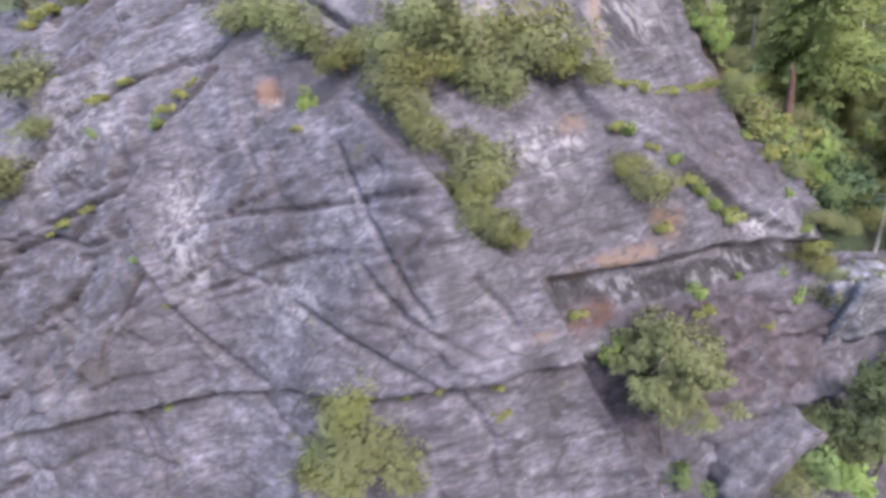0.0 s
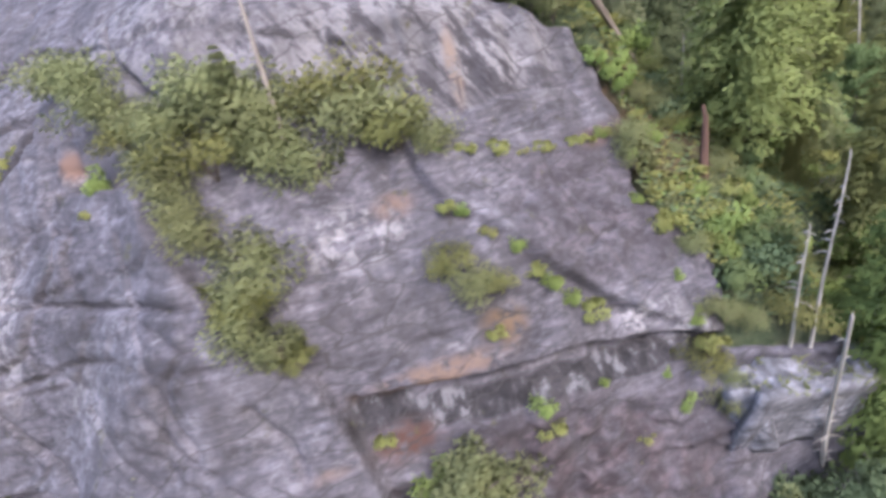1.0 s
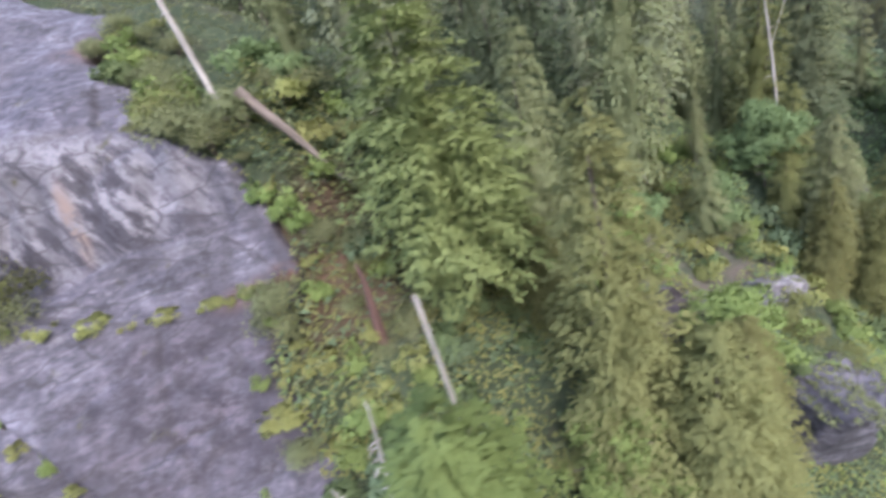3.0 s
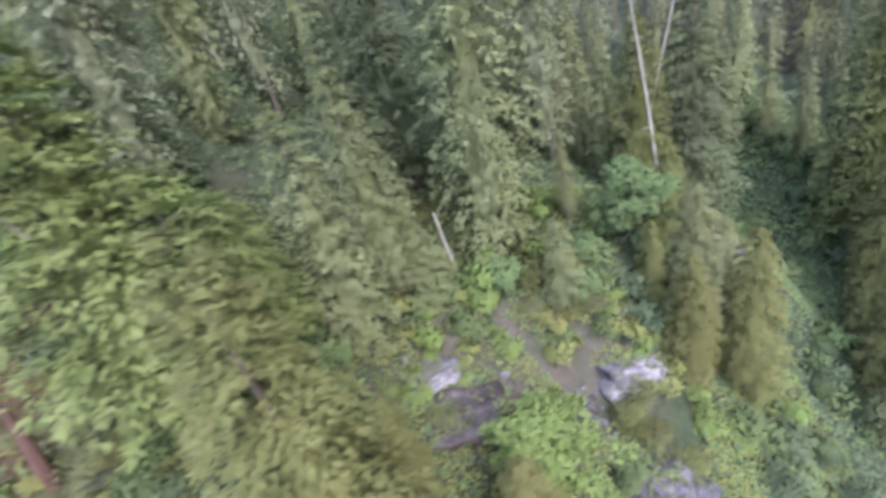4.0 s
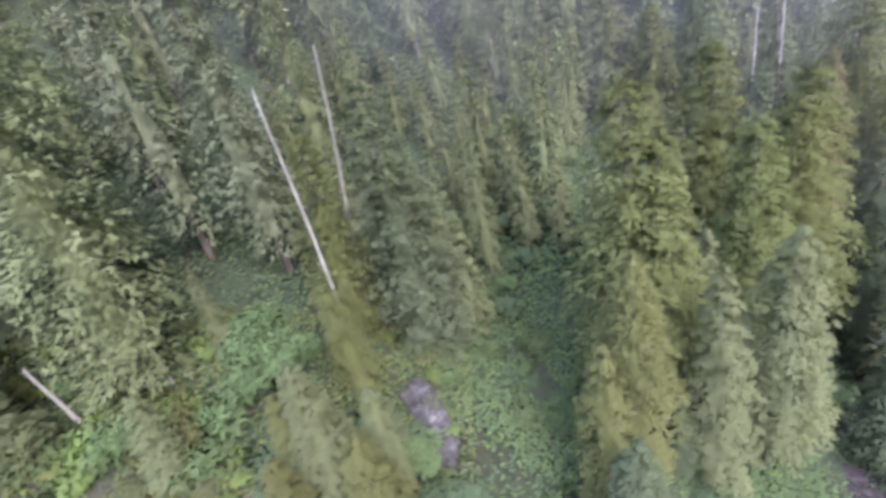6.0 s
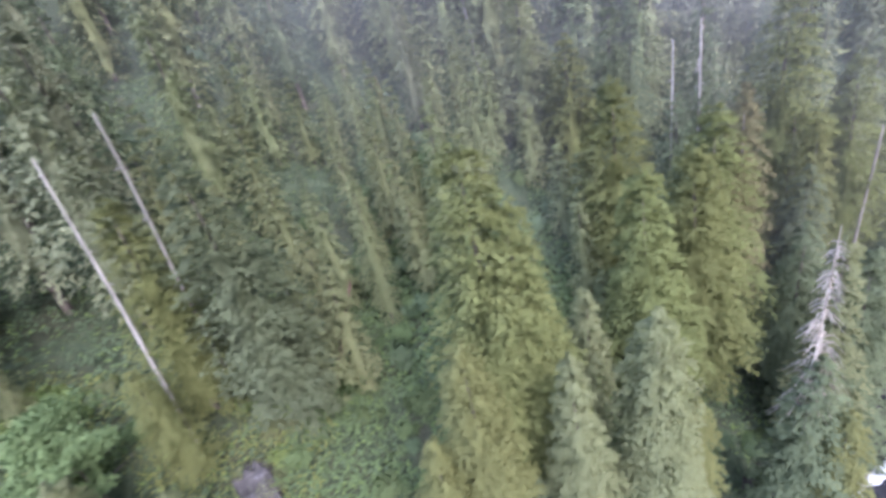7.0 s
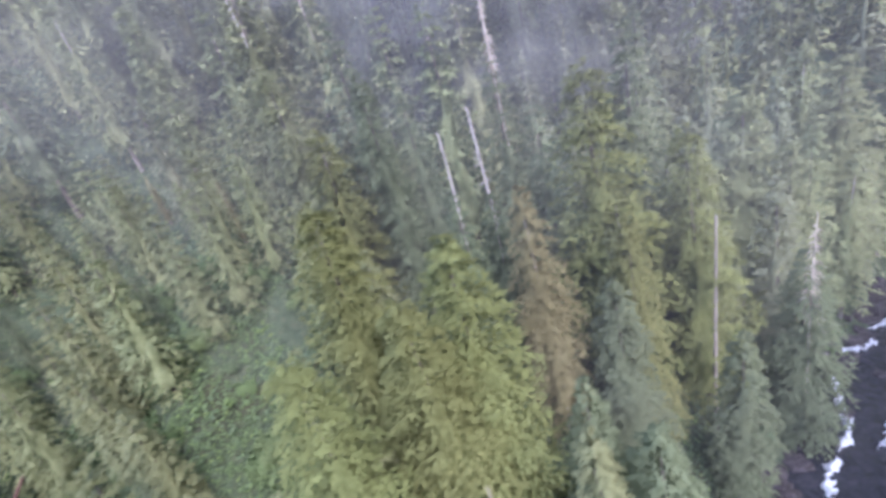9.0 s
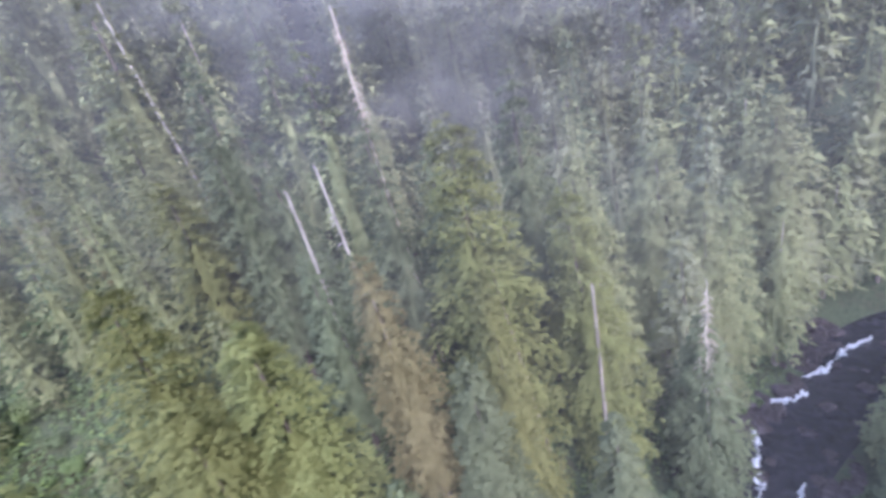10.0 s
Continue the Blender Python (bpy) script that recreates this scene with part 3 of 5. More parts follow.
def rubble(seed, n, x0, x1, y0, y1, mat, label):
    """Loose broken stones over bare ground."""
    g = np.random.default_rng(seed)
    bm = bmesh.new()
    bmesh.ops.create_icosphere(bm, subdivisions=1, radius=1.0)
    ball, tris = np.array([v.co for v in bm.verts]), [[v.index for v in f.verts] for f in bm.faces]
    bm.free()
    v, f = [], []
    for _ in range(n):
        x, y = g.uniform(x0, x1), g.uniform(y0, y1)
        r = 0.09 + 0.2 * g.uniform(0, 1) ** 2.5
        p = ball * g.uniform(0.6, 1.2, (len(ball), 1)) * r * g.uniform(0.6, 1.3, 3)
        f += [[i + len(v) for i in t] for t in tris]
        v += (p + [x, y, ground_at(x, y) + 0.3 * r]).tolist()
    return tagged(mesh_object("rubble", v, f, mat, None, ""), label, "stones", "", "stuff")


rubble(61, 240, 34, 45.5, 32.3, 36.6, QUARTZ, "loose pale broken stones on the bare terrace")
rubble(62, 200, 33.5, 46, 31.8, 36.0, BROWN_STONE, "loose brown stones on the bare terrace")
rubble(63, 110, 45.6, 48.6, 36.2, 39.6, QUARTZ, "white broken stones round the quartz outcrop")


# ---- creek ----
def creek_place(s, a):
    s = s - creek_bend(a)
    return 103 - 0.656 * s + 0.755 * a, 60 + 0.755 * s + 0.656 * a


def make_creek():
    ss, aa = np.arange(-5.4, 2.6, 0.4), np.arange(-44, 110, 0.4)
    s, a = np.meshgrid(ss, aa, indexing="ij")
    x, y = creek_place(s, a)
    z = 20 - 0.11 * np.clip(a, -60, 60) + 0.28 + 0.12 * ripple(x, y, x * 0, 1.1, 2.0, 3) - 3.5 * smooth(-28, -42, a)
    return mesh_object("creek", *lattice(np.stack([x, y, z], -1)), WATER, None, "", True)


def white_water(a0, a1, s0, s1, width, seed):
    """A broken ridge of foam down the creek."""
    k = np.linspace(0, 1, 30)[:, None]
    q = np.linspace(-1, 1, 9)[None, :]
    a, mid = a0 + (a1 - a0) * k, s0 + (s1 - s0) * k
    wide = width * np.sin(np.pi * np.clip(k, 0.04, 0.96)) ** 0.5
    x, y = creek_place(mid + 0.25 * np.sin(k * 5 + seed) + q * wide * (0.6 + 0.4 * np.sin(k * 13 + seed)), a + 0.0 * q)
    jag = ripple(x, y, x * 0, 0.7, seed, 4)
    z = 20 - 0.11 * np.clip(a, -60, 60) + 0.32 + 0.35 * (1 - q**2) + 0.35 * jag - 0.25 * (np.abs(q) > 0.9)
    v, f = lattice(np.stack([x + 0.55 * jag, y - 0.4 * ripple(x, y, x * 0, 0.5, seed + 4, 3), z], -1))
    return tagged(mesh_object("white_water", v, f, FOAM, None, "", True), "white foaming rapid in the dark creek", "rapid", "rapids of the creek")


WATER, FOAM = make_water(), make_foam()
creek = tagged(make_creek(), "dark blue-grey mountain creek", "water", "", "structure")
for seed, (a0, a1, s0, s1, width) in enumerate(((-9, -1, -1.0, -0.8, 0.7), (1, 7, -0.6, -0.3, 0.45), (8, 14, -0.4, 0.2, 0.55), (15, 21, -0.6, -1.0, 0.5), (21.5, 26.5, -1.0, -1.5, 0.6), (26.5, 31, -1.3, 0.7, 0.5),
                                                (31, 34, 0.9, 1.9, 0.4), (39, 41.5, 2.9, 1.7, 0.35), (41, 44, 1.5, 0.5, 0.4), (47, 52, 1.5, 0.0, 0.45), (53, 60, 0.0, -1.2, 0.5), (24, 29, -3.6, -4.2, 0.25))):
    white_water(a0, a1, s0, s1, width, seed * 3.7)

rng = random.Random(7)
STONES = []
for k in range(4):
    me = stone_mesh(20 + k, (1, 0.8, 0.6), 0.45, 0.2, 3)
    me.materials.append(BROWN_STONE)
    STONES.append(me)
for k in range(290):
    a = rng.uniform(-20, 62)
    s = rng.choice((rng.uniform(1.4, 5.2), rng.uniform(1.4, 4.2), rng.uniform(-6, 3), rng.uniform(-7.5, -4.2)))
    x, y = creek_place(s, a)
    ob = new("creek_stone", STONES[k % 4])
    r = rng.uniform(0.25, 1.0) * (1.2 if s > 1 or s < -6 else 0.8)
    ob.matrix_basis = pose(x, y, ground_at(x, y) + 0.15 * r, rng.uniform(-20, 20), rng.uniform(-20, 20), rng.uniform(0, 360)) @ Matrix.Diagonal((r, r, r, 1))
    tagged(ob, "wet dark brown stone in the creek bed", "stone", "stones of the creek bed")


# ---- trees ----
def tube(path, sides=7):
    """Vertices and faces of a tube along (centre, radius) pairs."""
    v, f = [], []
    for i, (c, r) in enumerate(path):
        c = Vector(c)
        ahead = (Vector(path[min(i + 1, len(path) - 1)][0]) - Vector(path[max(i - 1, 0)][0])).normalized()
        e1 = ahead.cross(Vector((0.3, 1, 0.1))).normalized()
        e2 = ahead.cross(e1)
        for k in range(sides):
            t = 2 * math.pi * k / sides
            v.append(tuple(c + r * (math.cos(t) * e1 + math.sin(t) * e2)))
    for i in range(len(path) - 1):
        for k in range(sides):
            a, b = i * sides + k, i * sides + (k + 1) % sides
            f.append((a, b, b + sides, a + sides))
    v.append(tuple(path[-1][0]))
    top = (len(path) - 1) * sides
    f += [(top + k, top + (k + 1) % sides, len(v) - 1) for k in range(sides)]
    return v, f


def joined(pieces):
    v, f = [], []
    for pv, pf in pieces:
        f += [tuple(i + len(v) for i in q) for q in pf]
        v += pv
    return v, f


def tufts(base, along, across):
    """Slim three-cornered needle tufts."""
    n = len(base)
    v = np.stack([base - across, base + across, base + along], 1).reshape(-1, 3)
    return v.tolist(), np.arange(3 * n).reshape(n, 3).tolist()


def soften(ob, centre, keep=0.25, lift=0.18):
    """Faces the tufts outwards and turns their normals partly to the surface of the whole crown."""
    me = ob.data
    co = np.zeros(len(me.vertices) * 3)
    me.vertices.foreach_get("co", co)
    co = co.reshape(-1, 3)
    out = co - centre(co)
    out /= np.linalg.norm(out, axis=1, keepdims=True) + 1e-6
    out[:, 2] += lift
    tri = co.reshape(-1, 3, 3).copy()
    fn = np.cross(tri[:, 1] - tri[:, 0], tri[:, 2] - tri[:, 0])
    back = (fn * out.reshape(-1, 3, 3).mean(1)).sum(1) < 0
    tri[back] = tri[back][:, (0, 2, 1)]
    fn = np.where(back[:, None], -fn, fn)
    fn /= np.linalg.norm(fn, axis=1, keepdims=True) + 1e-9
    me.vertices.foreach_set("co", tri.ravel())
    nn = out * (1 - keep) + np.repeat(fn, 3, 0) * keep
    nn /= np.linalg.norm(nn, axis=1, keepdims=True) + 1e-6
    me.polygons.foreach_set("use_smooth", [True] * len(me.polygons))
    me.update()
    me.normals_split_custom_set_from_vertices(nn.tolist())
    return ob


def conifer_crown(seed, h, spread, bare, boughs, per, droop, size=0.5, thin_top=0.8, ragged=0.45, slim=0.18, core=0.31):
    """Arched boughs in loose whorls round a trunk, each a hanging spray of needle tufts; last the inner twigs."""
    g = np.random.default_rng(seed)
    whorls = max(8, int(h * (1 - bare) * 0.95))
    k = np.sort(1 - g.uniform(0, 1, boughs) ** 0.88)
    k = np.clip(0.6 * k + 0.4 * np.round(k * whorls) / whorls, 0, 1)
    reach = spread * (np.clip((1 - k) / 0.62, 0, 1) ** thin_top * (0.7 + 0.3 * np.clip(k * 5, 0, 1)) + 0.1) * (1 - ragged * g.uniform(0, 1, boughs) ** 1.6)
    turn = (np.arange(boughs) * 2.39996 + g.normal(0, 0.5, boughs)) % (2 * np.pi)
    # uneven sides: some sectors are thinner, a few boughs are lost
    reach = reach * (1 + 0.18 * np.sin(turn * 2 + seed) * np.sin(k * 9 + seed)) * np.where(g.uniform(0, 1, boughs) < 0.05, 0.5, 1.0)
    rise = 0.38 * k - 0.07 + g.normal(0, 0.08, boughs)
    bend = droop * g.uniform(0.7, 1.25, boughs)
    z0 = (bare + k * (1 - bare) * 0.985) * h
    K = np.repeat(np.arange(boughs), per)
    n = len(K)
    q = g.uniform(0.05, 1, n) ** 0.62
    r, t = reach[K] * q, turn[K]
    rad = np.stack([np.cos(t), np.sin(t), 0 * t], -1)
    tan = np.stack([-np.sin(t), np.cos(t), 0 * t], -1)
    fan = np.clip(reach[K] * 0.26, 0.12, 0.7) * np.sin(np.pi * np.clip(q * 0.82 + 0.1, 0, 1)) ** 0.8
    side = np.clip(g.normal(0, 0.5, n), -1.1, 1.1) * fan
    base = rad * r[:, None] + tan * side[:, None]
    base[:, 2] = z0[K] + r * rise[K] - bend[K] * (0.62 * r * q + 0.35 * np.abs(side)) - 0.12 * g.exponential(1, n) * droop
    ln = size * g.uniform(0.6, 1.35, n) * np.clip(0.65 + reach[K] / 7, 0.65, 1.1)
    out = rad * g.uniform(0.3, 1.0, n)[:, None] + tan * (np.sign(side) * g.uniform(0.0, 0.8, n))[:, None] + g.normal(0, 0.15, (n, 3))
    flat = np.where(g.uniform(0, 1, n) < 0.45, 0.15, 1.0)
    out[:, 2] += rise[K] - bend[K] * (0.25 + 0.9 * q) * g.uniform(0.5, 1.3, n) * flat
    out /= np.linalg.norm(out, axis=1, keepdims=True)
    acr = np.cross(out, np.stack([g.normal(0, 0.4, n), g.normal(0, 0.4, n), np.ones(n)], -1))
    acr /= np.linalg.norm(acr, axis=1, keepdims=True)
    v, f = tufts(base, out * ln[:, None], acr * (ln * slim * g.uniform(0.8, 1.3, n))[:, None])
    # the needled twigs close to the trunk
    kk, tt = np.meshgrid(np.linspace(0.0, 0.7, 14 if per > 18 else 9), np.linspace(0, 2 * np.pi, 11 if per > 18 else 7)[:-1], indexing="ij")
    lump = core * (1 - 0.75 * kk) + 0.14 * np.sin(tt * 3 + kk * 23 + seed) * np.sin(kk * 31 - tt * 2) + g.uniform(-0.08, 0.08, kk.shape)
    rr = spread * (np.clip((1 - kk) / 0.62, 0, 1) ** thin_top * (0.7 + 0.3 * np.clip(kk * 5, 0, 1)) + 0.02) * lump
    rr[0] *= 0.05
    rr[-1] *= 0.05
    zz = (bare + kk * (1 - bare) * 0.985) * h - droop * 0.25 * rr + g.uniform(-0.15, 0.15, kk.shape)
    hull = np.stack([rr * np.cos(tt), rr * np.sin(tt), zz], -1)
    near = np.roll(hull, -1, axis=1)
    hull = np.stack([hull[:-1], near[:-1], near[1:], hull[:-1], near[1:], hull[1:]], 2).reshape(-1, 3)
    f = f + (np.arange(len(hull)) + len(v)).reshape(-1, 3).tolist()
    return v + hull.tolist(), f


def trunk_path(seed, h, girth, lean=0.0, foot=2.0, bend=0.12):
    r = random.Random(seed)
    bx, by = r.uniform(-bend, bend), r.uniform(-bend, bend)
    out = [((0, 0, -foot), girth * 1.25)]
    for k in (0, 0.06, 0.2, 0.4, 0.6, 0.75, 0.88):
        out.append(((bx * math.sin(k * 5) + lean * k * h, by * math.sin(k * 4), k * h), girth * (1.0 - 0.93 * k) * (1.12 if k == 0 else 1)))
    return out


def dead_branches(seed, h, n, reach, start, droop=0.3, thick=0.04):
    r = random.Random(seed)
    parts = []
    for _ in range(n):
        k = r.uniform(start, 0.97)
        a, ln = r.uniform(0, 2 * math.pi), reach * (1.05 - k) * r.uniform(0.4, 1.2) + 0.2
        c, s = math.cos(a), math.sin(a)
        b = Vector((0, 0, k * h))
        m = b + Vector((c * ln * 0.5, s * ln * 0.5, 0.06 * ln))
        e = b + Vector((c * ln, s * ln, -droop * ln))
        parts.append(tube([(b, thick), (m, thick * 0.7), (e, thick * 0.25)], 3))
    return parts


def conifer(name, seed, h, spread, bare, boughs, per, droop, needles, label, thin_top=0.75, bark=None, size=0.8, ragged=0.5, slim=0.18, core=0.31):
    root = tagged(new(name), label, "tree", "trees of the forest")
    trunk = mesh_object("trunk", *tube(trunk_path(seed, h, 0.013 * h)), bark or BARK, root, "", True)
    if bark:
        # dead stubs on the bare lower trunk
        for piece in dead_branches(seed, h * (bare + 0.06), 5, 1.4, 0.35, 0.35, 0.035):
            mesh_object("branch", *piece, GREY_WOOD, trunk, "dead grey stub")
    crown = mesh_object("crown", *conifer_crown(seed, h, spread, bare, boughs, per, droop, size, thin_top, ragged, slim, core), needles, root)
    soften(crown, lambda co: np.stack([0 * co[:, 0], 0 * co[:, 0], co[:, 2] - 0.3 * np.hypot(co[:, 0], co[:, 1])], -1), 0.3, 0.75)
    return root


def snag(name, seed, h, girth, mat, label, branches=10, reach=1.2, lean=0.0, start=0.3, droop=0.3, taper=0.6):
    """A dead trunk, broken off at the top, with stubs of branches."""
    r = random.Random(seed)
    root = tagged(new(name), label, "dead tree")
    path = [((0, 0, -1.5), girth * 1.2)]
    for k in (0, 0.1, 0.3, 0.5, 0.7, 0.88, 1.0):
        path.append(((0.004 * h * math.sin(k * 6 + seed), 0.04 * math.sin(k * 5), k * h), girth * (1 - taper * k)))
    path.append(((girth * 0.3, 0, h + girth * r.uniform(1, 3)), girth * (1 - taper) * 0.35))
    mesh_object("trunk", *tube(path, 8), mat, root, "", True)
    for piece in dead_branches(seed, h, branches, reach, start, droop, 0.04 if branches < 80 else 0.06):
        mesh_object("branch", *piece, mat, root)
    return root


HEIGHTS = (24, 26, 22, 26, 16, 22, 20, 24, 12, 16, 24)


def make_kinds(boughs, per, size, slim):
    """One tree of each sort; the fine grade is for those near the path."""
    made = [
        conifer("spruce", 1, 24, 3.2, 0.05, boughs, per, 0.8, NEEDLES, "tall green spruce with dense drooping boughs", 0.66, None, size, 0.34, slim),
        conifer("spruce", 2, 26, 3.0, 0.12, boughs, per, 0.95, NEEDLES_DARK, "tall dark green spruce on the steep slope", 0.66, None, size, 0.34, slim),
        conifer("fir", 3, 22, 3.1, 0.04, boughs, per, 0.7, NEEDLES_BLUE, "grey-green fir with dense layered boughs", 0.58, None, size, 0.32, slim),
        conifer("fir", 4, 26, 2.7, 0.14, boughs, per, 0.9, NEEDLES_BLUE, "tall grey-green fir with a slim ragged crown", 0.58, None, size, 0.4, slim),
        conifer("cedar", 5, 16, 2.6, 0.03, boughs, per, 1.0, NEEDLES_GOLD, "yellow-green cedar with hanging sprays", 0.5, None, size * 0.85, 0.38, slim),
        conifer("cedar", 6, 22, 3.0, 0.05, boughs, per, 1.0, NEEDLES_GOLD, "tall yellow-green cedar with drooping sprays", 0.5, None, size * 0.95, 0.38, slim),
        conifer("hemlock", 7, 20, 2.9, 0.14, boughs, per, 0.9, NEEDLES, "green hemlock with a bare pale lower trunk", 0.58, PALE_BARK, size, 0.45, slim),
        conifer("spruce", 8, 24, 2.3, 0.1, boughs, per, 1.2, NEEDLES_BROWN, "dying spruce with thin brownish boughs", 0.58, PALE_BARK, size * 0.9, 0.65, slim),
        conifer("young_spruce", 9, 12, 1.9, 0.03, boughs, per, 0.65, NEEDLES, "young green spruce in a clearing", 0.72, None, size * 0.8, 0.32, slim),
    ]
    made.append(conifer("spruce", 10, 16, 4.3, 0.2, boughs, int(per * 1.3), 0.55, NEEDLES_FRESH, "broad fresh green spruce with layered boughs", 0.62, None, size, 0.32, slim))
    made.append(conifer("spruce", 11, 24, 3.5, 0.05, boughs, per, 0.75, NEEDLES_LIGHT, "light olive green spruce with full drooping boughs", 0.6, None, size, 0.34, slim))
    for ob in made:
        ob.location = (0, -400, ground_at(0, -400))
    return made


KINDS = make_kinds(430, 42, 0.285, 0.22)
MIDDLE_KINDS = make_kinds(330, 24, 0.4, 0.22)
FAR_KINDS = make_kinds(220, 12, 0.54, 0.25)


def plant(kind, x, y, h, wide=1.0, grade=None):
    s = h / HEIGHTS[kind]
    w = s * wide * (1.0 if s > 0.75 else 1.15)
    m = pose(x, y, ground_at(x, y), rng.uniform(-1.5, 1.5), rng.uniform(-1.5, 1.5), rng.uniform(0, 360)) @ Matrix.Diagonal((w, w, s, 1))
    return copy_thing((grade or KINDS)[kind], m)


# trees that stand out: kind, x, y, height of the top, breadth
NEAR_TREES = (
    (9, 29.4, 29.4, 64.5, 0.95), (5, 35.0, 25.8, 58.8, 1.1), (4, 38.2, 24.6, 49.6, 1.3), (4, 40.8, 27.6, 46.5, 1.2), (0, 53.3, 41.8, 49.4, 1.2), (4, 51.9, 39.4, 46.0, 1.0), (5, 55.8, 40.1, 46.6, 1.05), (4, 51.0, 42.5, 47.0, 1.1), (6, 55.6, 43.2, 46.0, 1.1),
    (0, 41.4, 45.8, 75.0, 1.0), (6, 34.6, 41.5, 61.2, 0.95), (0, 31.0, 43.5, 56.0, 1.2), (10, 53.2, 50.6, 58.5, 1.0), (2, 57.6, 52.0, 60.0, 1.25), (8, 36.5, 41.3, 51.0, 1.9), (4, 53.9, 46.8, 50.6, 1.0),
    (9, 31.0, 33.6, 57.5, 0.8), (4, 32.6, 29.8, 53.0, 1.2), (4, 36.2, 28.8, 49.5, 1.1), (6, 46.8, 46.4, 53.0, 0.7), (4, 67.6, 45.4, 44.8, 0.9), (2, 72.6, 47.4, 38.5, 1.0),
)
MIDDLE_TREES = (
    (10, 71.4, 51.9, 57.7, 1.25), (10, 73.2, 52.2, 54.3, 1.1), (5, 69.9, 47.1, 49.4, 1.15), (0, 75.0, 47.6, 47.0, 0.9), (6, 79.8, 49.9, 47.8, 1.0), (10, 82.8, 66.2, 56.8, 1.25), (10, 82.9, 58.6, 52.1, 1.15),
    (10, 87.9, 62.2, 51.7, 1.25), (10, 90.0, 64.7, 53.5, 1.25), (3, 86.0, 76.6, 62.9, 1.1), (3, 88.6, 78.4, 61.4, 1.0), (7, 95.4, 70.8, 53.4, 1.3), (10, 101.8, 76.9, 59.5, 1.25), (2, 100.0, 68.9, 45.5, 1.1),
    (5, 102.1, 71.2, 49.3, 0.8), (10, 109.8, 76.8, 52.7, 0.95), (6, 120.1, 89.4, 51.8, 1.25), (0, 138.8, 101.0, 50.6, 1.3), (0, 123.9, 86.7, 46.4, 1.0),
)
BANK_TREES = (
    (2, 117.9, 75.9, 39.6, 1.1), (2, 108.2, 69.3, 38.6, 1.0), (0, 78.1, 80.0, 65.4, 1.3), (2, 95.5, 62.6, 43.6, 0.9), (2, 98.9, 59.5, 42.1, 1.1), (0, 95.6, 57.8, 45.2, 0.85), (3, 90.4, 73.2, 53.0, 1.0),
    (2, 93.2, 74.0, 52.0, 0.9), (3, 95.6, 80.0, 61.0, 1.0), (2, 90.3, 52.2, 40.0, 1.1), (2, 68.5, 42.5, 41.0, 1.1), (0, 64.6, 38.6, 37.0, 1.1), (0, 112.0, 88.0, 52.0, 1.1), (0, 127.0, 89.7, 46.0, 1.0),
    (1, 130.0, 98.2, 49.8, 1.0), (0, 101.4, 73.6, 47.0, 0.9), (3, 106.6, 83.2, 61.0, 1.1), (6, 111.6, 81.0, 50.0, 1.0),
)
HILL_TREES = (
    (7, 70.6, 79.6, 58.0, 0.8), (1, 66.2, 81.0, 66.0, 1.0), (0, 48.0, 68.4, 69.0, 1.0), (1, 43.5, 62.0, 70.0, 1.1), (0, 62.2, 62.4, 54.2, 0.7), (8, 85.4, 63.0, 35.0, 1.2), (2, 65.2, 71.8, 54.6, 0.8),
    (2, 55.0, 70.3, 54.0, 0.8), (0, 67.1, 74.3, 51.4, 0.8), (2, 55.8, 72.7, 51.2, 0.8), (1, 47.1, 78.5, 67.0, 1.0), (0, 64.2, 89.2, 75.0, 1.1), (10, 81.6, 75.9, 60.0, 1.1), (2, 67.0, 38.9, 41.0, 1.0),
    (7, 62.1, 83.0, 60.0, 0.9), (0, 45.0, 41.2, 49.0, 1.4), (2, 51.7, 48.2, 46.5, 1.2),
)
OTHER_TREES = (
    (4, 91.8, 51.6, 36.0, 1.0), (4, 84.0, 53.5, 36.5, 1.0), (0, 33.5, 36.0, 60.0, 1.0), (1, 25.5, 38.0, 73.0, 1.0), (0, 21.0, 41.0, 74.0, 1.0), (2, 36.0, 52.0, 70.0, 1.1),
    (0, 24.5, 47.0, 72.0, 1.0), (2, 33.0, 47.5, 64.0, 1.1), (1, 47.5, 55.0, 70.0, 1.0), (4, 65.0, 41.0, 38.0, 1.0), (0, 135.0, 77.0, 32.0, 1.1), (2, 131.2, 71.8, 30.0, 1.1), (10, 139.5, 80.0, 30.5, 1.0),
    (0, 160.0, 112.5, 52.0, 1.1), (2, 165.0, 116.0, 50.0, 1.1),
)
taken = []
for k, x, y, top, wide in ((8, 3.2, 24.0, 62.5, 1.5), (8, 0.5, 24.6, 62.0, 1.5)):
    plant(k, x, y, top - ground_at(x, y), wide)
for grade, trees in ((KINDS, NEAR_TREES + MIDDLE_TREES), (MIDDLE_KINDS, BANK_TREES + HILL_TREES + OTHER_TREES)):
    for k, x, y, top, wide in trees:
        plant(k, x, y, top - ground_at(x, y), wide, grade)
        taken.append((x, y))


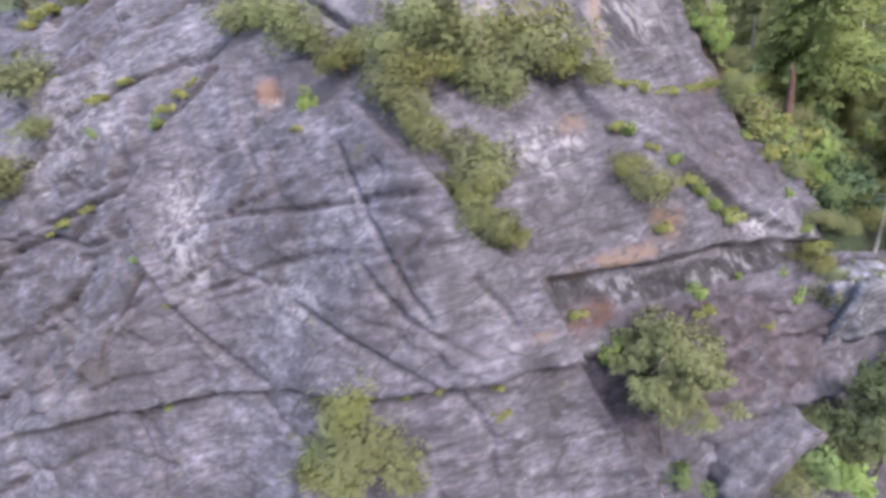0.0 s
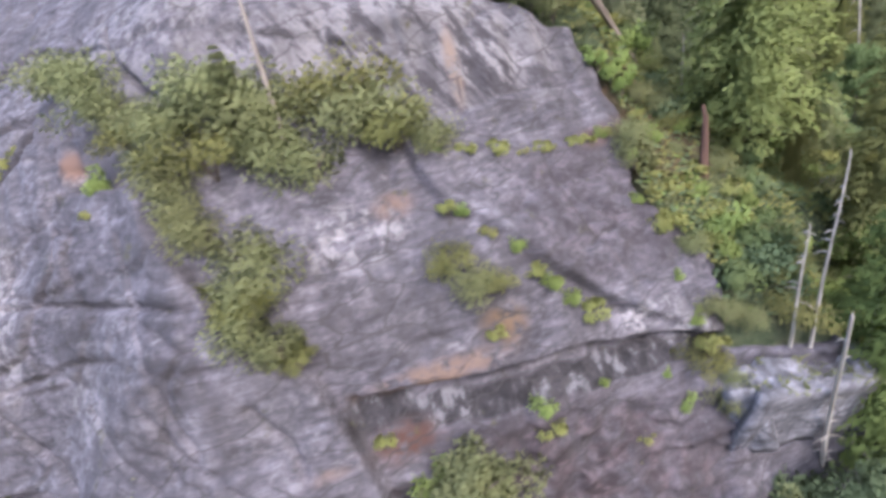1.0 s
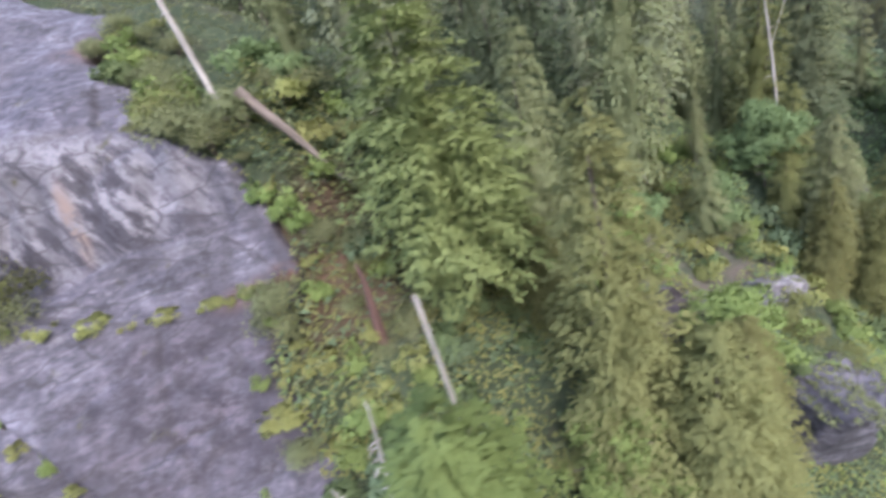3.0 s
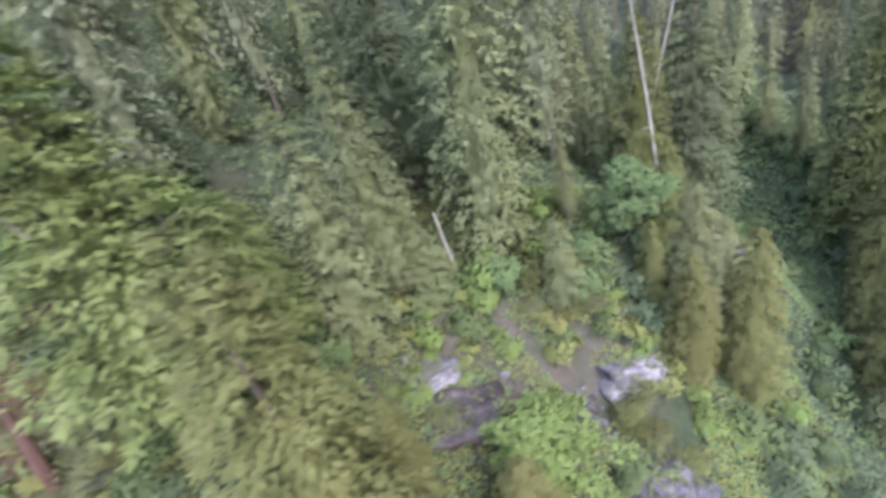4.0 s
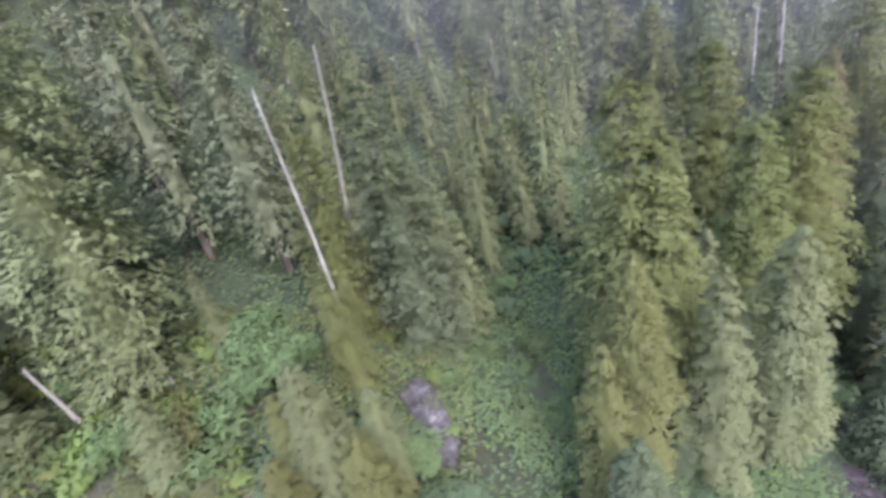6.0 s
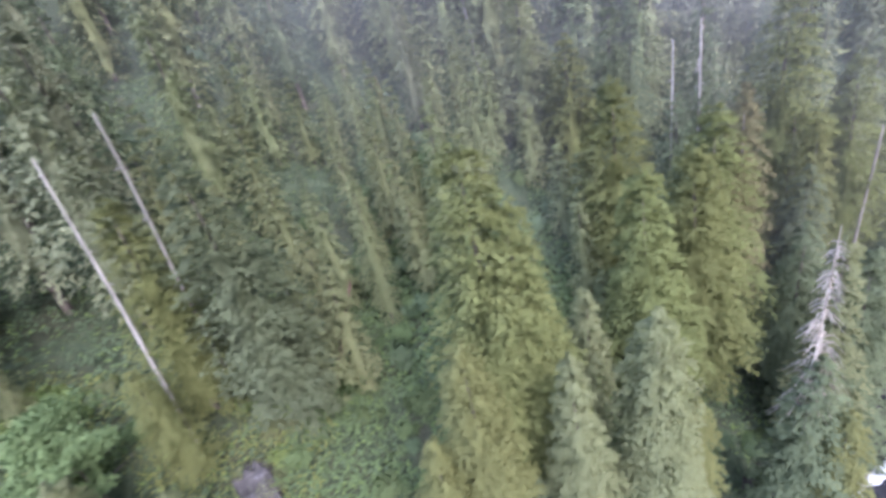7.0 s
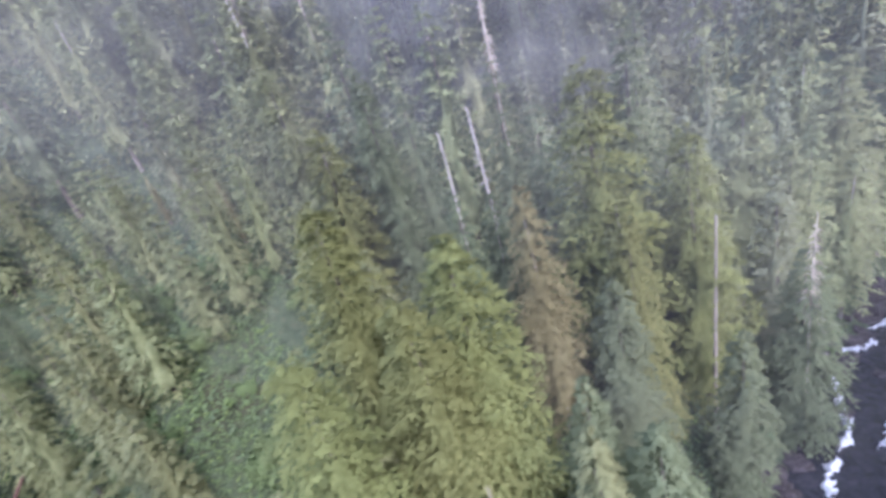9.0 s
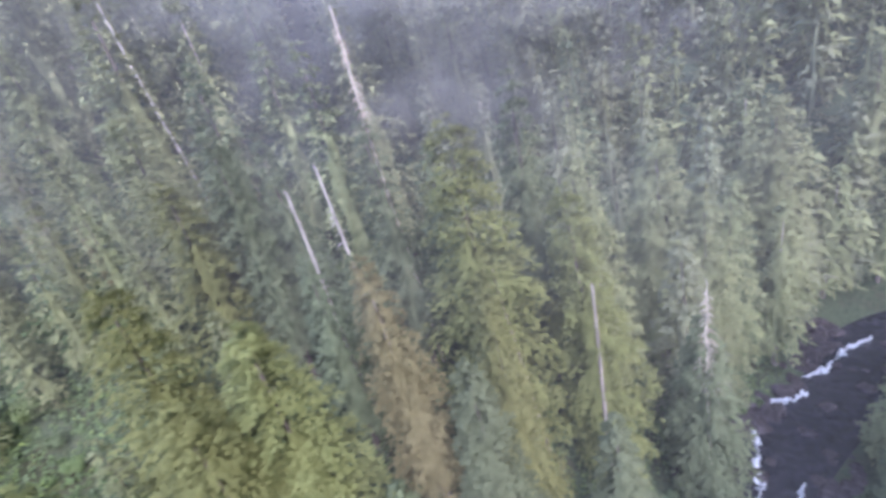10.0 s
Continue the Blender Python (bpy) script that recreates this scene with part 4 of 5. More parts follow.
def grow_forest(count, x0, x1, y0, y1, apart, sorts):
    made = 0
    for _ in range(count * 30):
        x, y = rng.uniform(x0, x1), rng.uniform(y0, y1)
        s, a = creek_side(x, y)
        if -5.5 < s < 4.5 or (-14 < s < 0 and a < 52) or (x < 34 and y < 46 - 0.3 * x) or (x < 0 and y < 58) or (y < 40 + (x - 32) * 0.4 and s > 0):
            continue
        if 32 < x < 62 and y < 56 or (50 < x < 82 and 50 < y < 80) or (x < 95 and s < 0):
            continue
        if any((x - p) ** 2 + (y - q) ** 2 < apart * apart for p, q in taken):
            continue
        taken.append((x, y))
        plant(rng.choice(sorts), x, y, rng.uniform(16, 26), rng.uniform(0.9, 1.2), FAR_KINDS)
        made += 1
        if made == count:
            break


grow_forest(48, 80, 150, 50, 110, 6.2, (0, 1, 0, 3, 2, 6, 0, 1))
grow_forest(120, 0, 125, 55, 122, 6.0, (0, 1, 0, 1, 3, 0, 6))
grow_forest(40, -40, 30, 60, 110, 5.5, (0, 1, 0, 1))
for s, a, h in ((-8.2, 41, 9), (-8.6, 48, 10), (-10, 35, 10), (-11.5, 44, 12), (-9.5, 55, 12)):
    plant(0, *creek_place(s, a), h, 1.1, FAR_KINDS)
    taken.append(creek_place(s, a))
# trees close along both banks of the creek
for k in range(90):
    a = rng.uniform(38, 85)
    x, y = creek_place(rng.uniform(-26, -12.5) if k % 2 else rng.uniform(4.6, 8.5), a)
    if all((x - c) ** 2 + (y - d) ** 2 > 9 for c, d in taken):
        taken.append((x, y))
        plant(rng.choice((0, 1, 2, 6)), x, y, rng.uniform(10, 20), 1.1, FAR_KINDS)
for k in range(650):
    x, y = rng.uniform(46, 84), rng.uniform(54, 86)
    if ((x - 75) / 4.2) ** 2 + ((y - 66) / 8.5) ** 2 < 1 or ((x - 65) / 4.5) ** 2 + ((y - 55) / 8) ** 2 < 1 or creek_side(x, y)[0] < 8:
        continue
    if all((x - a) ** 2 + (y - b) ** 2 > 7 for a, b in taken):
        taken.append((x, y))
        plant(8, x, y, rng.uniform(6.5, 12.5), rng.uniform(0.75, 1.0), FAR_KINDS)


def far_woods(seed, mat, label, x0, x1, y0, y1, step):
    """Distant forest up the valley, past counting."""
    g = np.random.default_rng(seed)
    sorts = [np.array(conifer_crown(60 + k, 22, 3.1, 0.04, 60, 6, 0.9, 1.4, 0.7, 0.45, 0.26, 0.12)[0]) for k in range(3)]
    gx, gy = np.meshgrid(np.arange(x0, x1, step), np.arange(y0, y1, step), indexing="ij")
    gx, gy = gx.ravel() + g.uniform(-0.4, 0.4, gx.size) * step, gy.ravel() + g.uniform(-0.4, 0.4, gy.size) * step
    ss = creek_side(gx, gy)[0]
    keep = ((ss > 5) | (ss < -7)) & ((gy > 110) | (gx > 134))
    pieces, axes = [], []
    for i, (x, y) in enumerate(zip(gx[keep], gy[keep])):
        s, t = g.uniform(0.7, 1.2), g.uniform(0, 6.28)
        turn = np.array([[math.cos(t), -math.sin(t), 0], [math.sin(t), math.cos(t), 0], [0, 0, 1]])
        pieces.append((sorts[i % 3] * s) @ turn.T + [x, y, ground_at(x, y)])
        axes.append(np.tile([x, y], (len(sorts[i % 3]), 1)))
    v, axes = np.concatenate(pieces), np.concatenate(axes)
    ob = mesh_object("far_woods", v.tolist(), np.arange(len(v)).reshape(-1, 3).tolist(), mat)
    soften(ob, lambda co: np.concatenate([axes, co[:, 2:]], 1))
    return tagged(ob, label, "forest", "", "stuff")


far_woods(71, NEEDLES, "distant green conifers up the misty valley", -40, 220, 98, 185, 8.0)
far_woods(72, NEEDLES_DARK, "distant dark conifers up the misty valley", -37, 220, 102, 185, 8.0)


def stand(ob, x, y, z, lean_x=0, lean_y=0, turn=0):
    ob.matrix_basis = pose(x, y, z, lean_x, lean_y, turn)
    return ob


def fell(ob, foot, tip):
    """Lays or leans a trunk from its foot towards its tip."""
    ob.matrix_basis = Matrix.Translation(foot) @ (Vector(tip) - Vector(foot)).to_track_quat("Z", "Y").to_matrix().to_4x4()
    return ob


fell(snag("snag", 1, 5.4, 0.17, GREY_WOOD, "short bleached leaning snag above low plants", 0), (38.2, 43.6, 44.9), (37.9, 43.2, 50.3))
fell(snag("snag", 2, 15.0, 0.12, GREY_WOOD, "tall thin grey snag leaning beside a cedar", 6, 0.8), (53.7, 47.9, 45.6), (52.8, 49.6, 60.5))
fell(snag("snag", 3, 17.3, 0.12, GREY_WOOD, "tall thin grey snag among green boughs", 6, 0.8), (53.5, 52.5, 45.0), (56.3, 50.0, 61.0))
fell(snag("snag", 4, 17, 0.12, GREY_WOOD, "bleached spar with stubs of branches against a tall tree", 40, 1.6), (42.6, 45.8, 46), (40.5, 47.6, 63))
fell(snag("snag", 5, 5.4, 0.08, GREY_WOOD, "short bleached snag on a rock terrace", 14, 0.6), (24.8, 19.3, 44.9), (24.9, 19.4, 50.2))
fell(snag("snag", 6, 8, 0.08, GREY_WOOD, "tall slim bleached snag on a rock terrace", 14, 0.6), (25.8, 19.3, 44.8), (26.8, 20.2, 52.8))
fell(snag("snag", 7, 20, 0.13, GREY_WOOD, "bleached snag rising beside a bright green tree", 12, 0.7), (29.3, 20.0, 36), (29.5, 19.8, 56.0))
fell(snag("fallen_trunk", 8, 17, 0.15, GREY_WOOD, "bleached trunk fallen over the rock edge with broken roots", 30, 0.8, 0, 0.0), (27.2, 18.6, 31.5), (24.2, 16.4, 48.5))
fell(snag("snag", 9, 6.5, 0.14, PALE_BARK, "pale leaning trunk rising from a dense bush", 4, 0.5), (4.6, 23.7, 57.3), (5.0, 24.2, 64.2))
fell(snag("snag", 10, 9, 0.18, GREY_WOOD, "bleached bent snag on the cliff's rim", 3, 0.6), (19.3, 33.0, 62), (18.6, 33.5, 71))
fell(snag("fallen_trunk", 11, 4.9, 0.25, OLD_BARK, "old brown-grey log lying on the cliff's rim", 0), (21.6, 32.6, 60.6), (24.0, 32.6, 56.6))
fell(snag("rotten_stump", 12, 4.2, 0.34, RED_WOOD, "rotten red-brown broken stump on the slope", 5, 0.7), (25.0, 26.6, 49.2), (25.2, 27.0, 53.4))
fell(snag("fallen_trunk", 13, 6.2, 0.22, RED_WOOD, "reddish fallen log in the undergrowth", 0), (58.9, 57.2, 41.3), (59.8, 62.6, 45.6))
fell(snag("snag", 14, 2.0, 0.16, GREY_WOOD, "short white broken snag in the bushes", 0), (46.8, 46.5, 46.1), (46.5, 46.7, 48.2))
fell(snag("snag", 15, 26, 0.17, GREY_WOOD, "thin leaning pale trunk deep in the forest", 4, 0.6), (20.4, 60.2, 57.2), (17.6, 61.6, 76.0))
fell(snag("dead_tree", 16, 26, 0.15, BLEACHED_WOOD, "silver-grey dead tree with bare drooping branches", 220, 3.2, 0, 0.5, 0.6, 0.8), (90.7, 53.2, 22), (90.7, 53.2, 48.2))
fell(snag("dead_tree", 17, 25, 0.2, BLEACHED_WOOD, "silver-grey dead tree beside the creek", 110, 2.4, 0, 0.6, 0.5, 0.8), (117.9, 75.6, 17.8), (117.9, 75.6, 42.3))
fell(snag("snag", 18, 22, 0.17, GREY_WOOD, "pale bare trunk standing among spruces", 20, 0.9, 0, 0.6), (90.8, 74.6, 35), (90.8, 74.6, 57.0))
fell(snag("snag", 19, 24, 0.17, GREY_WOOD, "pale dead top above blue-green boughs", 40, 1.2, 0, 0.6), (93.3, 74.8, 34), (93.3, 74.8, 58.0))
fell(snag("dead_tree", 20, 30, 0.2, BLEACHED_WOOD, "bleached dead tree top with a tuft of branches", 90, 1.6, 0, 0.75, 0.5), (96.2, 80.6, 37), (96.2, 80.5, 67.0))
fell(snag("snag", 21, 21, 0.2, PALE_BARK, "pale bare trunk beside a green spruce", 4, 0.5), (109.0, 74.3, 24.5), (109.4, 74.0, 46))
fell(snag("snag", 22, 18, 0.2, PALE_BARK, "pale broken trunk in the valley forest", 8, 0.8), (104, 76, 29), (103, 76, 46))
fell(snag("snag", 24, 6.5, 0.13, PALE_BARK, "pale leaning dead trunk among green boughs", 3, 0.5), (27.4, 33.2, 50.1), (27.9, 33.9, 55.6))
fell(snag("snag", 23, 20, 0.22, GREY_WOOD, "bleached dead trunk high in the forest", 30, 1.0, 0, 0.5), (74, 92, 55), (72.5, 92.5, 76))


# ---- shrubs and low plants ----
def leaf_cloud(seed, clumps, per, radius, leaf, flat=0.8, hang=0.0):
    """Leaves on the outside of several uneven clumps."""
    g = np.random.default_rng(seed)
    cs = g.normal(0, 1, (clumps, 3)) * np.array([0.45, 0.45, 0.3]) * radius
    cs[:, 2] = np.abs(cs[:, 2]) * flat + 0.35 * radius
    if hang:
        cs[:, 2] -= hang * radius * g.uniform(0, 1, clumps)
    rs = radius * g.uniform(0.25, 0.5, clumps)
    K = np.repeat(np.arange(clumps), per)
    d = g.normal(0, 1, (len(K), 3))
    d /= np.linalg.norm(d, axis=1, keepdims=True)
    base = cs[K] + d * (rs[K] * g.uniform(0.4, 1.15, len(K)))[:, None] * np.array([1, 1, flat])
    out = d + g.normal(0, 0.6, d.shape)
    out[:, 2] -= 0.3 + hang
    out /= np.linalg.norm(out, axis=1, keepdims=True)
    ln = leaf * g.uniform(0.6, 1.4, len(K))
    acr = np.cross(out, g.normal(0, 1, d.shape))
    acr /= np.linalg.norm(acr, axis=1, keepdims=True)
    v, f = tufts(base, out * ln[:, None], acr * (ln * 0.36)[:, None])
    return v, f


def shrub(name, seed, radius, leaf, mat, label, clumps=11, per=130, hang=0.0, height_scale=0.85):
    root = tagged(new(name), label, "bush", "bushes and low plants")
    r = random.Random(seed)
    stems = []
    for _ in range(6):
        a, ln = r.uniform(0, 6.28), radius * r.uniform(0.4, 0.8)
        stems.append(tube([((0, 0, -0.4), 0.05), ((0.3 * ln * math.cos(a), 0.3 * ln * math.sin(a), 0.4 * ln), 0.04), ((0.7 * ln * math.cos(a), 0.7 * ln * math.sin(a), 0.75 * ln), 0.015)], 4))
    tagged(mesh_object("stem", *joined(stems), BARK, root), "", "", "", "stuff")
    soften(mesh_object("leaves", *leaf_cloud(seed, clumps, per, radius, leaf, height_scale, hang), mat, root), lambda co: co * 0 + [0, 0, -0.2 * radius])
    return root


SHRUBS = [
    shrub("bush", 31, 2.0, 0.15, LEAVES_OLIVE, "dense green leafy bush growing on a rock ledge", 20, 125),
    shrub("bush", 32, 2.0, 0.15, NEEDLES_GOLD, "yellow-green leafy bush on the rock", 20, 125),
    shrub("bush", 33, 2.0, 0.16, LEAVES_OLIVE, "olive green bush hanging over the rock", 20, 125, 0.6, 1.1),
    shrub("rock_plant", 34, 1.0, 0.16, LEAVES, "small bright green plant in a rock crevice", 7, 110),
    shrub("grass_tuft", 35, 1.0, 0.18, GRASS, "tuft of yellow-green grass and moss on the rock", 6, 100, 0, 0.5),
    shrub("shade_shrub", 36, 1.5, 0.25, LEAVES_COOL, "cool green leafy shrub under the trees", 10, 120),
    shrub("clearing_shrub", 37, 1.5, 0.22, LEAVES_FRESH, "fresh green shrub in a clearing", 10, 130),
]
for k in SHRUBS:
    k.location = (10, -400, ground_at(10, -400))
SIZES = (2.0, 2.0, 2.0, 1.0, 1.0, 1.5, 1.5)


def bush(kind, x, y, r, lift=0.0, tall=1.0):
    s = r / SIZES[kind]
    return copy_thing(SHRUBS[kind], pose(x, y, ground_at(x, y) + lift, rng.uniform(-8, 8), rng.uniform(-8, 8), rng.uniform(0, 360)) @ Matrix.Diagonal((s, s, s * tall, 1)))


# kind, x, y, radius
FLANK_PLANTS = (
    (0, -25.3, 36.3, 2.0), (0, -24.5, 33.6, 1.1), (0, -28.3, 32.8, 1.9), (0, -28.9, 33.8, 1.2), (4, -19.4, 32.7, 0.6), (3, -19.5, 31.0, 0.5), (4, -17.2, 32.6, 0.5), (4, -14.2, 29.9, 0.6), (4, -13.1, 30.1, 0.6), (4, -12.0, 30.2, 0.5), (3, -14.9, 29.5, 0.5), (4, -29.3, 45.6, 0.9),
    (4, -27.0, 45.2, 1.1), (1, -22.9, 42.8, 1.0), (4, -23.4, 29.4, 0.5), (4, -21.0, 28.7, 0.4), (4, -24.9, 29.8, 0.3), (4, -28.6, 30.5, 0.3), (3, -17.2, 24.7, 0.3), (3, -18.1, 21.7, 0.3), (4, -15.8, 23.3, 0.3),
)
SLAB_PLANTS = (
    (3, -4.9, 24.7, 0.7), (4, -5.6, 24.2, 0.4), (3, -3.0, 15.7, 0.3), (4, -1.3, 15.4, 0.3), (4, 1.3, 14.8, 0.4), (4, 1.4, 15.2, 0.3),
)
LEDGE_BUSHES = (
    (0, -8.4, 30.5, 1.3), (0, -6.8, 29.5, 1.4), (0, -5.1, 28.0, 1.5), (0, -3.9, 26.7, 1.2), (1, -2.5, 25.0, 1.0), (0, -1.5, 25.0, 1.0), (0, -0.1, 23.9, 1.2), (2, -0.2, 22.4, 1.2), (0, 1.6, 24.9, 1.7), (1, 1.6, 22.8, 1.3), (0, 3.1, 24.2, 1.7), 
    (0, 4.1, 23.0, 1.5), (1, 6.6, 26.0, 1.8), (2, 5.5, 23.0, 1.3), (0, 7.9, 25.3, 1.8), (1, 9.2, 24.7, 1.4), (0, 10.7, 24.4, 1.1), (2, 0.1, 21.3, 1.0), (2, 1.1, 20.5, 1.0), 
)
HANGING_BUSHES = (
    (2, 2.5, 20.0, 1.0), (2, 3.0, 19.3, 1.3), (2, 2.3, 18.1, 1.0), (2, 3.2, 17.9, 0.9), (1, 2.3, 18.7, 1.0), (1, 3.8, 17.8, 0.6), (1, 10.5, 20.3, 0.8), (2, 11.0, 19.9, 1.0), (1, 11.8, 19.9, 0.7),
)
GROOVE_PLANTS = (
    (4, 11.6, 19.0, 0.5), (4, 10.8, 22.0, 0.5), (3, 11.4, 21.9, 0.4), (3, 13.4, 21.0, 0.5), (4, 13.9, 20.5, 0.5), (3, 14.6, 20.3, 0.6), (3, 15.3, 20.1, 0.5), (4, 16.1, 20.0, 0.6), (4, 12.2, 21.3, 0.4), (4, 13.9, 25.4, 0.5), (4, 16.2, 26.2, 0.5), (4, 18.5, 26.8, 0.5),
)
BAND_PLANTS = (
    (4, 19.9, 27.2, 0.4), (4, 6.0, 16.8, 0.4), (3, 7.9, 16.4, 0.7), (3, 7.4, 16.0, 0.9), (3, 8.5, 16.6, 0.4), (3, 12.9, 17.7, 0.7), (4, 12.9, 17.4, 0.6), (3, 15.8, 18.6, 0.3), (3, 18.8, 19.0, 0.3), (3, 19.4, 18.5, 0.5), (4, 17.2, 17.8, 0.4), (4, 16.4, 17.3, 0.3),
    (1, 20.7, 19.1, 0.8), (2, 21.1, 18.6, 0.8),
)
FOOT_BUSHES = (
    (0, 21.7, 18.9, 0.6), (2, -6.7, 16.7, 1.4), (1, -5.4, 16.3, 1.3), (2, -5.3, 15.5, 1.6), (2, -6.8, 15.6, 1.6), (2, -4.7, 14.9, 1.5), (1, -8.0, 15.6, 1.4), (3, -9.0, 16.7, 0.5), (0, 19.2, 15.3, 1.2), (0, 20.7, 14.7, 1.6), (6, 17.2, 14.1, 1.4), (5, 24.5, 17.1, 1.8),
    (0, 24.3, 16.2, 1.3), (3, 19.2, 13.7, 1.6), (6, 9.4, 13.4, 0.9), (0, 15.3, 13.4, 1.2),
)
RIM_PLANTS = (
    (3, 22.1, 29.9, 0.7), (0, 22.9, 29.9, 0.7), (0, 24.4, 30.3, 1.0), (3, 25.0, 29.6, 0.9), (0, 20.9, 26.9, 0.9), (2, 20.9, 26.1, 0.9), (3, 22.7, 27.7, 0.7), (4, 22.6, 25.4, 0.7), (4, 21.5, 25.0, 0.5), (3, 23.8, 25.5, 0.7), (4, 24.5, 26.9, 0.7), (0, 26.2, 27.5, 0.8),
    (4, 26.3, 26.2, 0.8), (1, 17.0, 32.3, 1.2), (0, 18.0, 31.4, 1.2), (0, 19.0, 31.2, 1.1), (4, 15.8, 33.6, 0.9), (0, 17.2, 34.1, 1.2), (0, 20.3, 32.7, 1.3), (4, 21.5, 35.7, 1.3), (4, 13.7, 25.3, 0.6), (4, 15.0, 25.7, 0.4), (4, 16.5, 26.3, 0.4), (4, 18.0, 26.8, 0.4),
    (3, 19.7, 27.1, 0.4),
)
SLOPE_PLANTS = (
    (3, 10.9, 24.5, 0.6), (4, 12.0, 24.6, 0.6), (3, 26.8, 25.7, 0.7), (3, 23.8, 22.5, 0.7), (4, 23.3, 23.0, 0.5), (6, 23.5, 21.2, 0.9), (6, 25.3, 22.9, 1.0), (4, 24.8, 24.1, 0.8), (6, 36.7, 40.4, 1.8), (3, 39.7, 42.2, 1.6), (3, 31.2, 31.2, 1.0), (0, 27.7, 28.7, 0.8),
    (3, 20.7, 20.0, 0.5), (3, 20.5, 21.1, 0.3), (0, 22.3, 20.1, 0.6), (0, 23.2, 19.8, 0.7), (4, 21.1, 19.4, 0.6), (3, 36.3, 37.9, 1.2), (4, 24.8, 25.1, 0.5), (4, 23.9, 24.4, 0.5), (5, 25.4, 33.0, 1.0), (5, 25.5, 39.6, 1.4), (4, 22.6, 34.4, 1.0), (6, 27.4, 24.8, 0.8),
    (6, 27.8, 26.9, 1.0),
)
TERRACE_PLANTS = (
    (4, 32.4, 36.2, 0.9), (3, 33.4, 38.4, 1.0), (4, 34.7, 39.8, 1.0), (3, 36.4, 40.1, 1.0), (6, 37.7, 41.6, 1.3), (3, 39.8, 40.6, 1.2), (6, 41.3, 42.5, 1.5), (3, 36.3, 37.0, 0.7), (3, 38.1, 35.8, 0.6), (3, 39.8, 35.0, 0.8), (3, 41.5, 35.1, 0.5), (3, 40.8, 37.8, 1.0),
    (4, 38.4, 37.4, 0.8), (4, 34.9, 37.8, 0.8), (6, 32.3, 34.2, 1.1), (6, 31.8, 32.7, 1.1), (6, 32.4, 32.4, 0.9), (3, 34.1, 34.0, 0.4), (4, 43.6, 40.0, 1.0), (4, 43.9, 38.3, 1.0), (4, 34.1, 36.1, 0.7), (4, 33.0, 35.2, 0.7),
)
TERRACE_EDGE_PLANTS = (
    (6, 41.6, 33.1, 0.8), (1, 46.8, 34.9, 1.0), (1, 47.4, 33.9, 0.8), (6, 46.5, 41.8, 1.4), (1, 44.3, 43.2, 1.6), (6, 47.3, 43.7, 1.5), (5, 49.6, 42.1, 1.5), (5, 49.8, 40.9, 1.4), (0, 42.7, 40.5, 0.8), (4, 47.5, 39.6, 1.2), (4, 49.5, 37.9, 1.2), (6, 31.3, 29.9, 0.9),
    (4, 32.3, 30.5, 0.9), (1, 29.8, 31.1, 1.3), (1, 28.6, 29.8, 1.2), (1, 30.1, 32.6, 1.1),
)
for places in (FLANK_PLANTS, SLAB_PLANTS, LEDGE_BUSHES, HANGING_BUSHES, GROOVE_PLANTS, BAND_PLANTS, FOOT_BUSHES, RIM_PLANTS, SLOPE_PLANTS, TERRACE_PLANTS, TERRACE_EDGE_PLANTS):
    for k, x, y, r in places:
        bush(k, x, y, r * (1.35 if k < 3 else 1.15), 0, 1.2)
        taken.append((x, y))
for k in range(60):
    x, y = rng.uniform(23, 34), rng.uniform(20, 38)
    if rock_part(np.array(x), np.array(y), height(x, y)) < -0.4:
        bush(rng.choice((0, 3, 6, 1, 5)), x, y, rng.uniform(0.7, 1.7))
made = 0
while made < 38:
    x, y = rng.uniform(10, 30), rng.uniform(16, 42)
    if abs(rock_part(np.array(x), np.array(y), height(x, y))) < 0.9 and y > 20:
        bush(rng.choice((3, 3, 4, 1, 0)), x, y, rng.uniform(0.4, 1.0))
        made += 1
for k in range(14):
    x = rng.uniform(12, 22)
    bush(rng.choice((0, 3, 6)), x, rng.uniform(33, 40), rng.uniform(0.8, 1.8))
for k in range(110):
    x, y = rng.uniform(32, 60), rng.uniform(32, 52)
    if ((x - 42.5) / 6.5) ** 2 + ((y - 35.5) / 3.0) ** 2 > 1:
        bush(rng.choice((6, 3, 3, 1, 0, 4, 3)), x, y, rng.uniform(0.5, 1.4))
for k in range(70):
    x, y = rng.uniform(58, 82), rng.uniform(48, 78)
    bush(rng.choice((6, 6, 5)), x, y, rng.uniform(0.8, 1.8))
for k in range(20):
    x, y = rng.uniform(44, 96), rng.uniform(42, 86)
    s, a = creek_side(x, y)
    if s > 5:
        bush(rng.choice((5, 5, 5, 6)), x, y, rng.uniform(0.8, 1.9))
for k in range(46):
    x, y = rng.uniform(54, 68), rng.uniform(31, 46)
    bush(rng.choice((5, 5, 6)), x, y, rng.uniform(1.0, 2.1))
for k in range(24):
    a = rng.uniform(-20, 60)
    x, y = creek_place(rng.choice((rng.uniform(4, 8), rng.uniform(-14, -7))), a)
    bush(rng.choice((5, 6, 2)), x, y, rng.uniform(0.8, 1.9))


